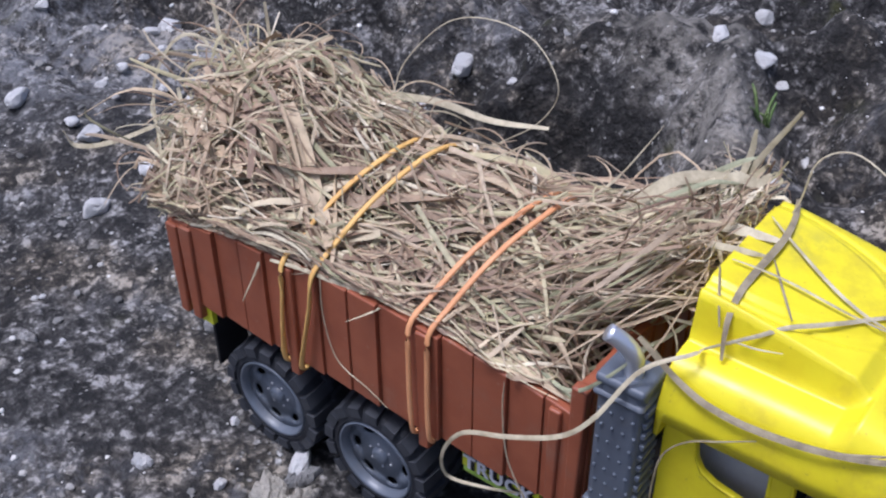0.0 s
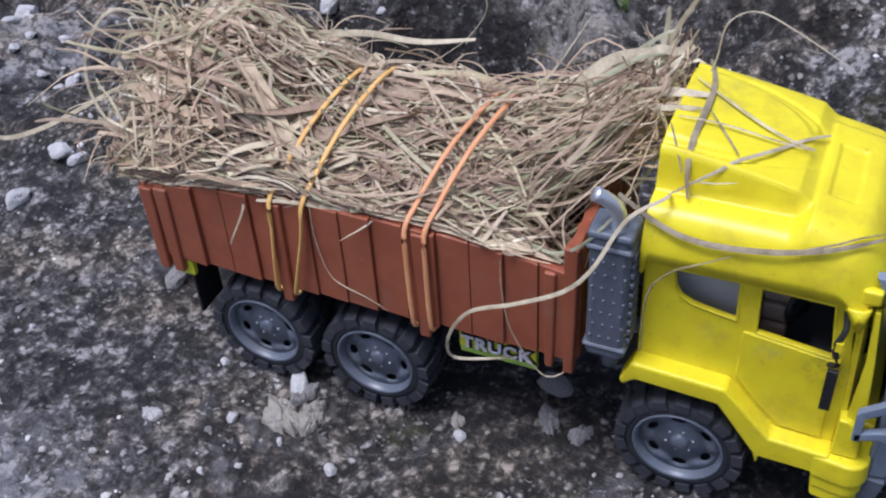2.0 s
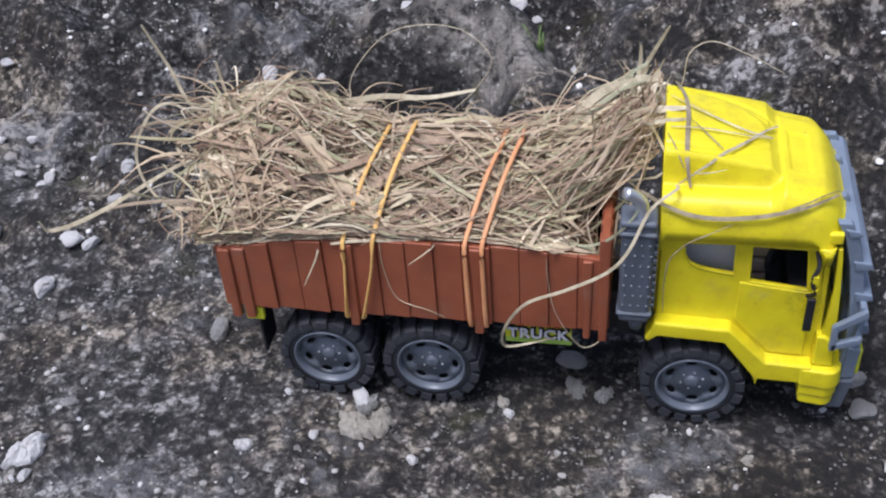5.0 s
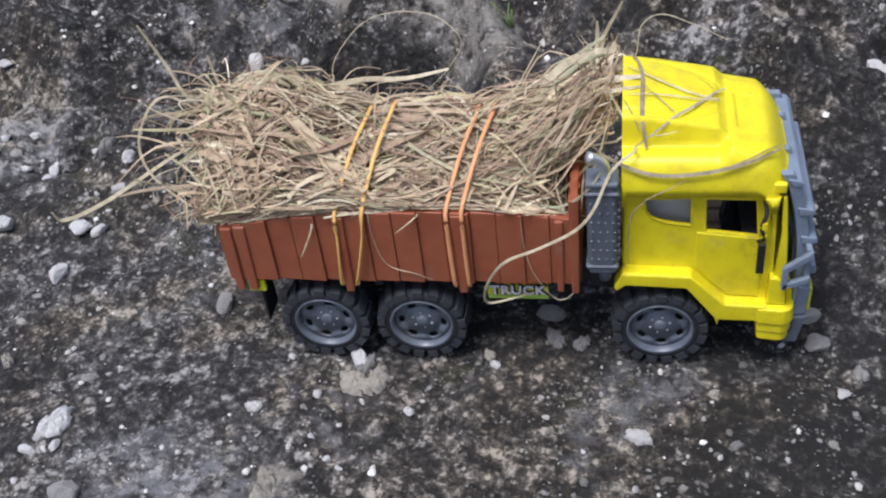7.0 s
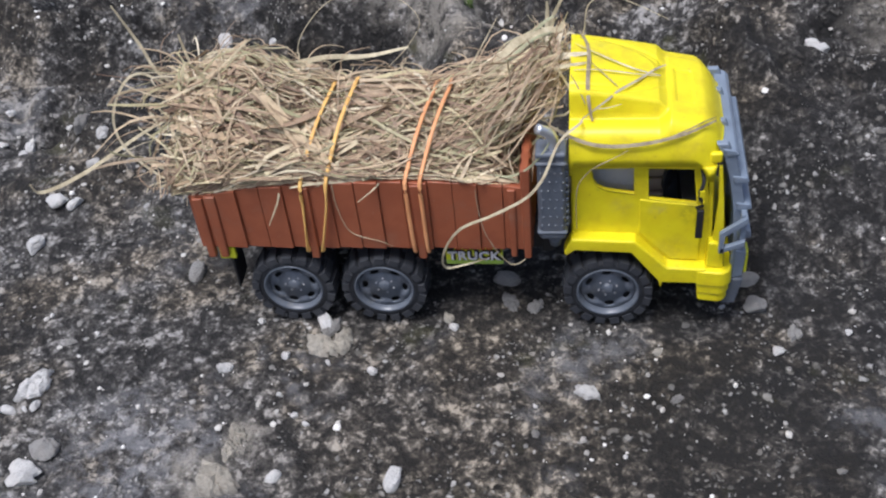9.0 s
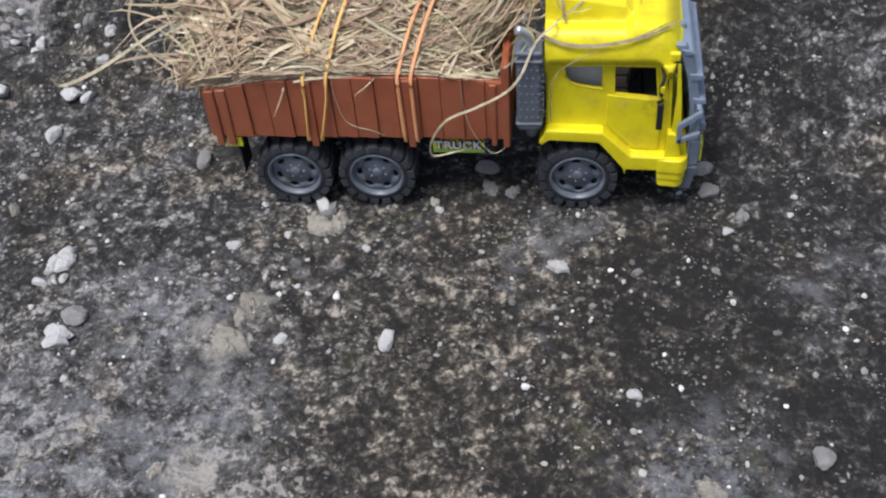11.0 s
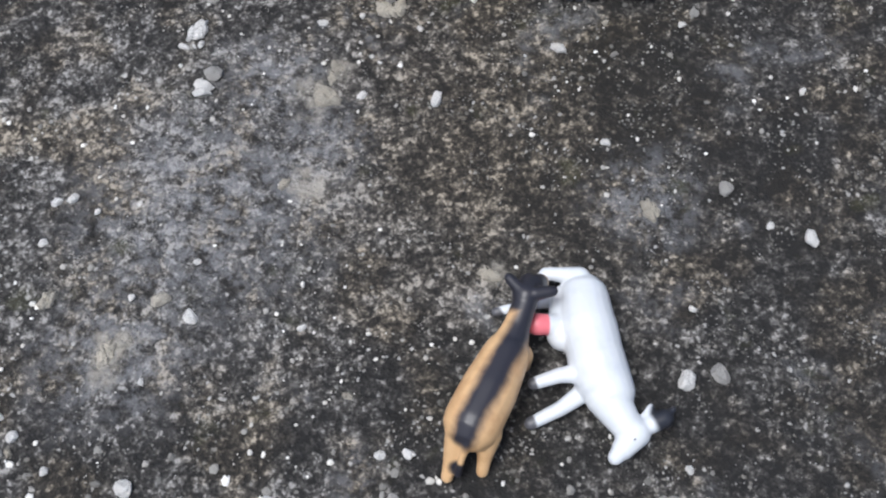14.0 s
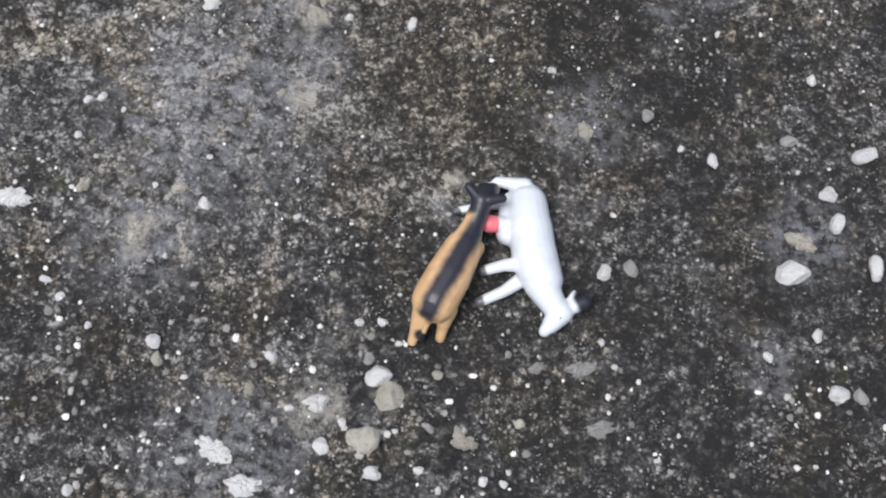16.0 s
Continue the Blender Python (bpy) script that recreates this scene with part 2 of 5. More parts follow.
def stone_material(name, pale, dark, spotted=0.45):
    """A loose stone: chalky or dull faces, smeared with the ground's grime."""
    k = Mat(name)
    v = k.coord()
    rnd = k.node("ShaderNodeObjectInfo").outputs["Random"]
    c = k.mix(rnd, pale, tuple(0.72 * a + 0.28 * b for a, b in zip(pale, dark)))
    c = k.mix(k.math("MULTIPLY", k.span(k.noise(v, 2.4, 6, 0.7), 0.48, 0.68), spotted), c, dark)
    c = k.mix(k.math("MULTIPLY", k.span(k.noise(v, 9, 4, 0.7), 0.56, 0.72), 0.5), c, dark)
    k.bump(k.noise(v, 5, 5, 0.7), 0.6, 0.12)
    return k.done(c, 0.88)


stone_white = stone_material("chalky_stone", (0.88, 0.87, 0.845), (0.42, 0.41, 0.385), 0.3)
stone_grey = stone_material("grey_stone", (0.44, 0.43, 0.41), (0.21, 0.20, 0.185))
stone_beige = stone_material("sandy_stone", (0.58, 0.54, 0.46), (0.20, 0.18, 0.15), 0.5)


def grit_material():
    """Loose grains from dark grey to chalk."""
    k = Mat("grit")
    rnd = k.node("ShaderNodeNewGeometry").outputs["Random Per Island"]
    c = k.ramp(rnd, [(0.0, (0.10, 0.097, 0.09)), (0.4, (0.22, 0.215, 0.20)), (0.65, (0.40, 0.385, 0.355)), (0.85, (0.66, 0.645, 0.60)), (1.0, (0.86, 0.85, 0.82))])
    k.bump(k.noise(k.coord(), 600, 4, 0.7), 0.5, 0.0006)
    return k.done(c, 0.88)


stone_many = grit_material()


def cow_material():
    """White painted plastic with a pink udder, black horns and grey hooves."""
    k = Mat("white_cow_paint")
    v = k.coord()
    c = k.mix(k.span(k.noise(v, 50, 4), 0.45, 0.75), (0.62, 0.65, 0.68), (0.55, 0.585, 0.63))
    c = k.mix(k.near(v, (0.166, -0.316, 0.026), 0.0095, 0.0105), c, (0.72, 0.17, 0.20))
    c = k.mix(k.near(v, (0.257, -0.371, 0.017), 0.0105, 0.0145), c, (0.02, 0.022, 0.03))
    for hoof in ((0.164, -0.357, 0.016), (0.165, -0.382, 0.008), (0.135, -0.302, 0.006)):
        c = k.mix(k.near(v, hoof, 0.0052, 0.0070), c, (0.09, 0.09, 0.1))
    c = k.mix(k.near(v, (0.2355, -0.392, 0.0235), 0.0008, 0.0014), c, (0.02, 0.02, 0.02))
    k.bump(k.noise(v, 300, 3), 0.15, 0.0006)
    return k.done(c, 0.4)


def calf_material():
    """Tan painted plastic, sprayed black along the back and over the head."""
    k = Mat("tan_calf_paint")
    v = k.coord()
    s = k.node("ShaderNodeSeparateXYZ")
    k.link(v, s.inputs[0])
    # distance across from the line of the spine, in the ground plane
    across = k.math("ADD", k.math("MULTIPLY", s.outputs[0], 0.925), k.math("MULTIPLY", s.outputs[1], -0.381))
    off = k.math("ABSOLUTE", k.math("SUBTRACT", across, 0.2695))
    off = k.math("ADD", off, k.math("MULTIPLY", k.math("SUBTRACT", k.noise(v, 70, 3), 0.5), 0.006))
    stripe = k.math("MULTIPLY", k.span(off, 0.0045, 0.0125, 1.0, 0.0), k.span(s.outputs[2], 0.034, 0.042))
    head = k.near(v, (0.158, -0.298, 0.050), 0.019, 0.026)
    tail = k.math("MULTIPLY", k.near(v, (0.121, -0.424, 0.018), 0.006, 0.010), 1.0)
    dark = k.math("MAXIMUM", k.math("MAXIMUM", stripe, head), tail)
    c = k.mix(k.span(k.noise(v, 80, 4), 0.4, 0.7), (0.62, 0.40, 0.21), (0.53, 0.32, 0.16))
    c = k.mix(dark, c, (0.02, 0.02, 0.028))
    k.bump(k.noise(v, 300, 3), 0.15, 0.0006)
    return k.done(c, 0.42)


# ---- helpers for meshes ----
def part(name, bm, material, parent=None, label="", smooth=False):
    """Links a bmesh as one mesh object, under a thing or under a part."""
    me = bpy.data.meshes.new(name)
    bm.normal_update()
    bm.to_mesh(me)
    bm.free()
    return part_of(name, me, material, parent, label, smooth)


def part_of(name, me, material, parent=None, label="", smooth=False):
    if material and not me.materials:
        me.materials.append(material)
    if smooth:
        me.polygons.foreach_set("use_smooth", [True] * len(me.polygons))
    ob = new(name, me)
    if parent:
        hang(ob, parent)
    if label:
        tagged(ob, label)
    return ob


def hang(ob, parent):
    """Parents ob and leaves it where it is."""
    m = parent.matrix_basis.copy()
    if parent.parent:
        m = parent.parent.matrix_basis @ parent.matrix_parent_inverse @ m
    ob.parent = parent
    ob.matrix_parent_inverse = m.inverted()


def thing(name, place, label, category, group="", kind=""):
    e = new(name)
    e.empty_display_size = 0.01
    e.matrix_basis = Matrix.Translation(place)
    return tagged(e, label, category, group, kind)


def soften(ob, width, segments=2, angle=32):
    m = ob.modifiers.new("edge", "BEVEL")
    m.width, m.segments, m.limit_method, m.angle_limit = width, segments, "ANGLE", radians(angle)
    ob.data.polygons.foreach_set("use_smooth", [True] * len(ob.data.polygons))
    w = ob.modifiers.new("shade", "WEIGHTED_NORMAL")
    w.keep_sharp = True
    return ob


def box(bm, x0, x1, y0, y1, z0, z1):
    vs = bmesh.ops.create_cube(bm, size=1.0)["verts"]
    for v in vs:
        v.co = Vector((x0 + (v.co.x + 0.5) * (x1 - x0), y0 + (v.co.y + 0.5) * (y1 - y0), z0 + (v.co.z + 0.5) * (z1 - z0)))
    return vs


def panel(bm, outer, holes, y0, y1, axis="y"):
    """A sheet with holes, outlined in the x-z plane (or the y-z plane), thick from y0 to y1."""
    edges = []
    for loop in (outer, *holes):
        vs = [bm.verts.new((a, y0, b) if axis == "y" else (y0, a, b)) for a, b in loop]
        edges += [bm.edges.new((vs[i], vs[(i + 1) % len(vs)])) for i in range(len(vs))]
    faces = [g for g in bmesh.ops.triangle_fill(bm, use_beauty=True, edges=edges)["geom"] if isinstance(g, bmesh.types.BMFace)]
    made = bmesh.ops.extrude_face_region(bm, geom=faces)["geom"]
    for v in made:
        if isinstance(v, bmesh.types.BMVert):
            if axis == "y":
                v.co.y = y1
            else:
                v.co.x = y1
    bmesh.ops.recalc_face_normals(bm, faces=bm.faces)


def glide(pts, n):
    """n points along a smooth curve through pts."""
    p = [Vector(q) for q in pts]
    p = [p[0] * 2 - p[1]] + p + [p[-1] * 2 - p[-2]]
    out = []
    for i in range(n):
        s = i / (n - 1) * (len(p) - 3)
        k = min(int(s), len(p) - 4)
        u = s - k
        a, b, c, d = p[k:k + 4]
        out.append(0.5 * ((2 * b) + (c - a) * u + (2 * a - 5 * b + 4 * c - d) * u * u + (3 * b - a - 3 * c + d) * u ** 3))
    return out


def tube(bm, pts, radius, sides=8, closed=False, flat=1.0):
    """A round or flattened tube along points; radius may be a number or a function of 0..1."""
    rings = []
    n = len(pts)
    for i, p in enumerate(pts):
        a, b = (pts[i - 1], pts[(i + 1) % n]) if closed else (pts[max(i - 1, 0)], pts[min(i + 1, n - 1)])
        d = (b - a).normalized()
        s = d.cross(Vector((0, 0, 1)))
        if s.length < 0.05:
            s = d.cross(Vector((0, 1, 0)))
        s.normalize()
        u = s.cross(d)
        r = radius(i / (n - 1)) if callable(radius) else radius
        rings.append([bm.verts.new(p + s * (math.cos(t) * r) + u * (math.sin(t) * r * flat)) for t in (2 * math.pi * j / sides for j in range(sides))])
    for i in range(n if closed else n - 1):
        a, b = rings[i], rings[(i + 1) % n]
        for j in range(sides):
            bm.faces.new((a[j], a[(j + 1) % sides], b[(j + 1) % sides], b[j]))
    if not closed:
        bm.faces.new(rings[0][::-1])
        bm.faces.new(rings[-1])
    bmesh.ops.recalc_face_normals(bm, faces=bm.faces)


def lathe(bm, profile, sides=48):
    """Turns (radius, y) points round the y axis."""
    rings = [[bm.verts.new((r * math.cos(t), y, r * math.sin(t))) for t in (2 * math.pi * j / sides for j in range(sides))] for r, y in profile]
    for a, b in zip(rings, rings[1:]):
        for j in range(sides):
            bm.faces.new((a[j], a[(j + 1) % sides], b[(j + 1) % sides], b[j]))
    bmesh.ops.recalc_face_normals(bm, faces=bm.faces)


def lattice(ix, iy, seed):
    h = (ix * 374761393 + iy * 668265263 + seed * 982451653) & 0xFFFFFFFF
    h = ((h ^ (h >> 13)) * 1274126177) & 0xFFFFFFFF
    return ((h ^ (h >> 16)) & 0xFFFF) / 65535.0


def vnoise(x, y, seed):
    """Value noise on arrays, -0.5 to 0.5."""
    xi, yi = np.floor(x).astype(np.int64), np.floor(y).astype(np.int64)
    u, v = x - xi, y - yi
    u, v = u * u * (3 - 2 * u), v * v * (3 - 2 * v)
    a, b = lattice(xi, yi, seed), lattice(xi + 1, yi, seed)
    c, d = lattice(xi, yi + 1, seed), lattice(xi + 1, yi + 1, seed)
    return (a + (b - a) * u) * (1 - v) + (c + (d - c) * u) * v - 0.5


def step(a, b, x):
    u = np.clip((x - a) / (b - a), 0, 1)
    return u * u * (3 - 2 * u)


# ---- the ground: one sheet, rising as a rough bank behind the truck ----
def ground_height(x, y):
    x, y = np.asarray(x, float), np.asarray(y, float)
    start = 0.04 + 0.055 * step(-0.12, -0.05, x) * (1 - step(0.20, 0.27, x))
    slope = 0.10 + 0.40 * step(-0.10, 0.30, x)
    d = np.maximum(y - start, 0)
    bank = slope * 0.5 * (1 - np.exp(-d / 0.35)) * 0.7 + slope * np.minimum(d, 0.12) * 0.35
    rough = step(0.02, 0.16, d)
    z = bank + rough * (0.060 * (0.5 - np.abs(vnoise(x * 9, y * 13, 1)) * 2.2) + 0.040 * vnoise(x * 22, y * 30, 2) + 0.020 * vnoise(x * 60, y * 75, 7))
    near = 0.0045 * vnoise(x * 22, y * 22, 3) + 0.003 * vnoise(x * 60, y * 60, 4) + 0.0022 * vnoise(x * 150, y * 150, 5) + 0.0012 * vnoise(x * 330, y * 330, 6)
    calm = 1 - 0.75 * step(-0.08, -0.05, x) * (1 - step(0.2, 0.24, x)) * step(-0.05, -0.02, y) * (1 - step(0.09, 0.13, y))
    return z + near * calm - 0.0012


def axis_steps(lo, hi, fine):
    c = list(np.arange(lo, hi, fine))
    s, g = c[-1], fine
    while s < 400:
        g *= 1.35
        s += g
        c.append(s)
    s, g = lo, fine
    while s > -400:
        g *= 1.35
        s -= g
        c.insert(0, s)
    return np.array(c)


def build_ground():
    xs, ys = axis_steps(-0.55, 0.75, 0.0024), axis_steps(-0.68, 0.75, 0.0024)
    gx, gy = np.meshgrid(xs, ys)
    gz = ground_height(gx, gy)
    nx, ny = len(xs), len(ys)
    i = (np.arange(ny - 1)[:, None] * nx + np.arange(nx - 1)[None, :]).ravel()
    quads = np.stack([i, i + 1, i + nx + 1, i + nx], 1)
    me = bpy.data.meshes.new("ground")
    me.vertices.add(nx * ny)
    me.vertices.foreach_set("co", np.stack([gx, gy, gz], 2).ravel())
    me.loops.add(len(quads) * 4)
    me.loops.foreach_set("vertex_index", quads.ravel().astype(np.int32))
    me.polygons.add(len(quads))
    me.polygons.foreach_set("loop_start", np.arange(0, len(quads) * 4, 4, dtype=np.int32))
    me.update(calc_edges=True)
    ob = part_of("ground", me, concrete, smooth=True)
    tagged(ob, "dark weathered concrete ground with pale grit and lichen", "ground", kind="structure")


build_ground()


# ---- the toy truck ----
truck = thing("toy_truck", (0.09, 0.038, 0.0), "yellow and brown plastic toy tipper truck loaded with dry grass", "toy truck")
WIDE = 0.076  # from the near to the far side


def pair(name, bm, material, parent, width, segments=2, label=""):
    """A part on the near side and its mirrored fellow on the far side."""
    twin = bm.copy()
    for v in twin.verts:
        v.co.y = WIDE - v.co.y
    bmesh.ops.reverse_faces(twin, faces=twin.faces)
    first = soften(part(name, bm, material, parent, label), width, segments)
    soften(part(name, twin, material, parent, label), width, segments)
    return first


def bed_top(x):
    """The upper edge of the load bed's sides, which bows up in the middle."""
    return float(np.interp(x, [-0.046, -0.010, 0.026, 0.067, 0.104, 0.132, 0.14], [0.0915, 0.0975, 0.1005, 0.1015, 0.1008, 0.0978, 0.097]))


def build_bed():
    bm = bmesh.new()
    box(bm, -0.044, 0.135, 0.0015, WIDE - 0.0015, 0.0565, 0.0595)
    bed = part("load_bed", bm, brown, truck, "brown moulded plastic load bed with plank sides")
    # plank sides
    edges = [-0.0445 + 0.179 * i / 14 for i in range(15)]
    for far in (False, True):
        for i, (a, b) in enumerate(zip(edges, edges[1:])):
            bm = bmesh.new()
            jut = 0.0005 * (i % 2) + 0.0002 * math.sin(i * 2.3)
            pts = [(a + 0.0001, 0.0565), (b - 0.0001, 0.0565), (b - 0.0001, bed_top(b)), (a + 0.0001, bed_top(a))]
            y0 = -0.0021 - jut
            panel(bm, pts, [], y0, 0.0012) if not far else panel(bm, pts, [], WIDE - 0.0012, WIDE + 0.0021 + jut)
            for v in bm.verts:
                if not 0 < v.co.y < WIDE:
                    lap = 0.0009 * (v.co.x - a) / (b - a)
                    v.co.y += lap if far else -lap
            soften(part("plank", bm, brown, bed), 0.0005)
        # inner lining, so that the joints are grooves and not gaps
        bm = bmesh.new()
        y = (-0.0016, 0.0016) if not far else (WIDE - 0.0016, WIDE + 0.0016)
        panel(bm, [(-0.044, 0.057), (0.134, 0.057)] + [(x, bed_top(x) - 0.0012) for x in np.linspace(0.134, -0.044, 12)], [], *y)
        part("side_lining", bm, brown, bed)
        for x, w, z0 in ((-0.0405, 0.0030, 0.0500), (-0.0335, 0.0032, 0.0500), (0.0182, 0.0030, 0.0500), (0.0772, 0.0030, 0.0502), (0.1262, 0.0022, 0.0520), (0.1335, 0.0026, 0.0510)):
            bm = bmesh.new()
            y0, y1 = (-0.0042, 0.0) if not far else (WIDE, WIDE + 0.0042)
            top = bed_top(x) - (0.0012 if x < 0.13 else -0.012)
            box(bm, x - w, x + w, y0, y1, z0, top)
            for v in bm.verts:
                if v.co.z < 0.056:
                    v.co.x = x + (v.co.x - x) * 0.72
            soften(part("post", bm, brown, bed), 0.0008)
    # headboard and tailgate, each of upright boards
    for x0, x1, name, top in ((0.1315, 0.1352, "headboard", 0.1085), (-0.0462, -0.0430, "tailgate", 0.0905)):
        bm = bmesh.new()
        box(bm, x0, x1, -0.0005, WIDE + 0.0005, 0.0545, top)
        board = soften(part(name, bm, brown, bed), 0.0006)
        for k in range(9):
            y = 0.003 + k * (WIDE - 0.006) / 8
            bm = bmesh.new()
            box(bm, x0 - 0.0008, x1 + 0.0008, y - 0.0022, y + 0.0022, 0.0545, top - 0.001)
            soften(part("batten", bm, brown, board), 0.0006)
    return bed


build_bed()


def ramp_up(a, b, x):
    return min(1.0, max(0.0, (x - a) / (b - a)))


def roof_height(x, y):
    """The moulded roof: a raised hood with a stepped near edge and an oval swage, a cross step, and a visor plate."""
    v = min(1.0, abs((y - 0.038) / 0.0392))
    cap = 1 - v ** 13
    z = 0.1120 + 0.0205 * cap
    back = 1 - ramp_up(0.1990, 0.2045, x)
    # the hood runs out forwards; its sides are short steep steps
    side = ramp_up(0.0135, 0.0160, y) * (1 - ramp_up(0.0700, 0.0750, y))
    z += (0.0112 - 0.0080 * ramp_up(0.158, 0.204, x) ** 1.2) * side * back
    # shelf beside the hood
    z -= 0.0042 * (1 - side) * cap * back
    # oval swage on the hood
    oval = math.hypot((x - 0.160) / 0.040, (y - 0.042) / 0.0215)
    z += 0.0013 * (1 - ramp_up(0.93, 1.0, oval)) * back
    z -= 0.0008 * math.exp(-((oval - 1.12) / 0.035) ** 2) * side * back
    # cross step and sunk plate
    z += 0.0012 * ramp_up(0.2035, 0.2047, x) * (1 - ramp_up(0.0610, 0.0640, y)) * ramp_up(0.004, 0.012, y)
    plate = ramp_up(0.2072, 0.2080, x) * (1 - ramp_up(0.2158, 0.2166, x)) * ramp_up(0.0215, 0.0223, y) * (1 - ramp_up(0.0500, 0.0508, y))
    z -= 0.0011 * plate
    z -= 0.0030 * ramp_up(0.2047, 0.2200, x) * cap
    z -= 0.0130 * ramp_up(0.2195, 0.2310, x) ** 1.7
    return z


def build_cab():
    # side sheets with two windows each
    bm = bmesh.new()
    outline = [(0.1565, 0.1135), (0.2255, 0.1105), (0.2240, 0.094), (0.2262, 0.076), (0.2262, 0.034), (0.2035, 0.0345), (0.2025, 0.0395), (0.1875, 0.0565), (0.158, 0.0575), (0.1565, 0.062)]
    win_a = [(0.1666, 0.1046), (0.1873, 0.1052), (0.1878, 0.0892), (0.1800, 0.0904), (0.1735, 0.0918), (0.1695, 0.0940), (0.1675, 0.0975)]
    win_b = [(0.1946, 0.1049), (0.2168, 0.1044), (0.2192, 0.0828), (0.1952, 0.0860)]
    panel(bm, outline, [win_a, win_b], 0.0038, 0.0060)
    bb = bmesh.new()
    box(bb, 0.1560, 0.1580, 0.006, WIDE - 0.006, 0.050, 0.112)
    cab = part("cab", bb, yellow, truck, "bright yellow moulded cab with open windows")
    pair("cab_side", bm, yellow, cab, 0.0005)
    # gutter over the doors
    bm = bmesh.new()
    panel(bm, [(0.1562, 0.1085), (0.2270, 0.1062), (0.2275, 0.1118), (0.1562, 0.1145)], [], 0.0014, 0.0050)
    pair("gutter", bm, yellow, cab, 0.0011, 3)
    # window rims, slightly proud
    for loop in (win_a, win_b):
        bm = bmesh.new()
        cx, cz = sum(p[0] for p in loop) / len(loop), sum(p[1] for p in loop) / len(loop)
        big = [(cx + (x - cx) * 1.09, cz + (z - cz) * 1.11) for x, z in loop]
        panel(bm, big, [loop], 0.0034, 0.0042)
        pair("window_frame", bm, yellow, cab, 0.0004)
    # door leaf with its slanting lower edge
    bm = bmesh.new()
    panel(bm, [(0.1908, 0.0855), (0.2222, 0.0815), (0.2222, 0.0450), (0.2075, 0.0455), (0.1962, 0.0570), (0.1908, 0.0640)], [], 0.0029, 0.0042)
    pair("door", bm, yellow, cab, 0.0006, 2, "yellow cab door with a scuffed panel")
    # fender ledge that follows the wheel arch
    bm = bmesh.new()
    panel(bm, [(0.1560, 0.0640), (0.1890, 0.0625), (0.2060, 0.0445), (0.2265, 0.0435), (0.2265, 0.0335), (0.2040, 0.0340), (0.2032, 0.0290), (0.2014, 0.0350), (0.1870, 0.0545), (0.1580, 0.0560), (0.1535, 0.0520), (0.1520, 0.0545)], [], -0.0035, 0.0050)
    pair("fender", bm, yellow, cab, 0.0012, 3)
    # roof cap with a skirt
    bm = bmesh.new()
    xs, ys = np.linspace(0.1555, 0.2315, 130), np.linspace(-0.0008, WIDE + 0.0008, 130)
    rows = [[bm.verts.new((x + (0 if x < 0.2 else -0.006 * min(1.0, abs((y - 0.038) / 0.0388)) ** 4 * (x - 0.2) / 0.03), y, roof_height(x, y))) for y in ys] for x in xs]
    for a, b in zip(rows, rows[1:]):
        for j in range(len(ys) - 1):
            bm.faces.new((a[j], b[j], b[j + 1], a[j + 1]))
    bmesh.ops.recalc_face_normals(bm, faces=bm.faces)
    rim = [e for e in bm.edges if e.is_boundary]
    low = [v for v in bmesh.ops.extrude_edge_only(bm, edges=rim)["geom"] if isinstance(v, bmesh.types.BMVert)]
    for v in low:
        v.co.z = 0.1095 if v.co.x > 0.157 else 0.104
    bmesh.ops.recalc_face_normals(bm, faces=bm.faces)
    roof = part("roof", bm, yellow, cab, "yellow moulded roof with a raised hood", smooth=True)
    s = roof.modifiers.new("wall", "SOLIDIFY")
    s.thickness, s.offset = 0.0014, -1
    # small ears on the roof's front corners
    bm = bmesh.new()
    box(bm, 0.2235, 0.2295, 0.0006, 0.0040, 0.1105, 0.1160)
    pair("roof_lug", bm, yellow, cab, 0.0010, 2)
    # back wall, front wall with the windscreen opening, floor
    bm = bmesh.new()
    panel(bm, [(0.004, 0.036), (WIDE - 0.004, 0.036), (WIDE - 0.004, 0.111), (0.004, 0.111)], [[(0.010, 0.076), (WIDE - 0.010, 0.076), (WIDE - 0.010, 0.1065), (0.010, 0.1065)]], 0.2240, 0.2262, axis="x")
    for v in bm.verts:
        if v.co.z < 0.08:
            v.co.x += 0.003
    soften(part("front_wall", bm, yellow, cab), 0.0006)
    bm = bmesh.new()
    box(bm, 0.2246, 0.2252, 0.010, WIDE - 0.010, 0.076, 0.1065)
    part("windscreen", bm, black, cab, "dark plastic windscreen")
    bm = bmesh.new()
    box(bm, 0.158, 0.225, 0.006, WIDE - 0.006, 0.060, 0.066)
    box(bm, 0.2120, 0.2240, 0.006, WIDE - 0.006, 0.066, 0.082)
    part("cab_floor", bm, black, cab, "black cab floor and dashboard")
    for y in (0.010, 0.046):
        bm = bmesh.new()
        box(bm, 0.163, 0.182, y, y + 0.02, 0.066, 0.080)
        vs = box(bm, 0.1605, 0.1765, y + 0.004, y + 0.02, 0.079, 0.1035)
        for v in vs:
            if v.co.z > 0.09:
                v.co.x -= 0.001
        soften(part("seat", bm, seat_grey, cab, "pale grey plastic seat"), 0.0022, 3)
    bm = bmesh.new()
    for z in (0.070, 0.079, 0.088, 0.096):
        box(bm, 0.1940, 0.2035, 0.018, 0.050, z, z + 0.0075)
    soften(part("bench", bm, seat_tan, cab, "stepped beige plastic bench"), 0.0014, 2)
    bm = bmesh.new()
    lathe(bm, [(0.0065, 0.0), (0.0078, 0.0006), (0.0078, 0.0014), (0.0065, 0.002), (0.0065, 0.0)], 20)
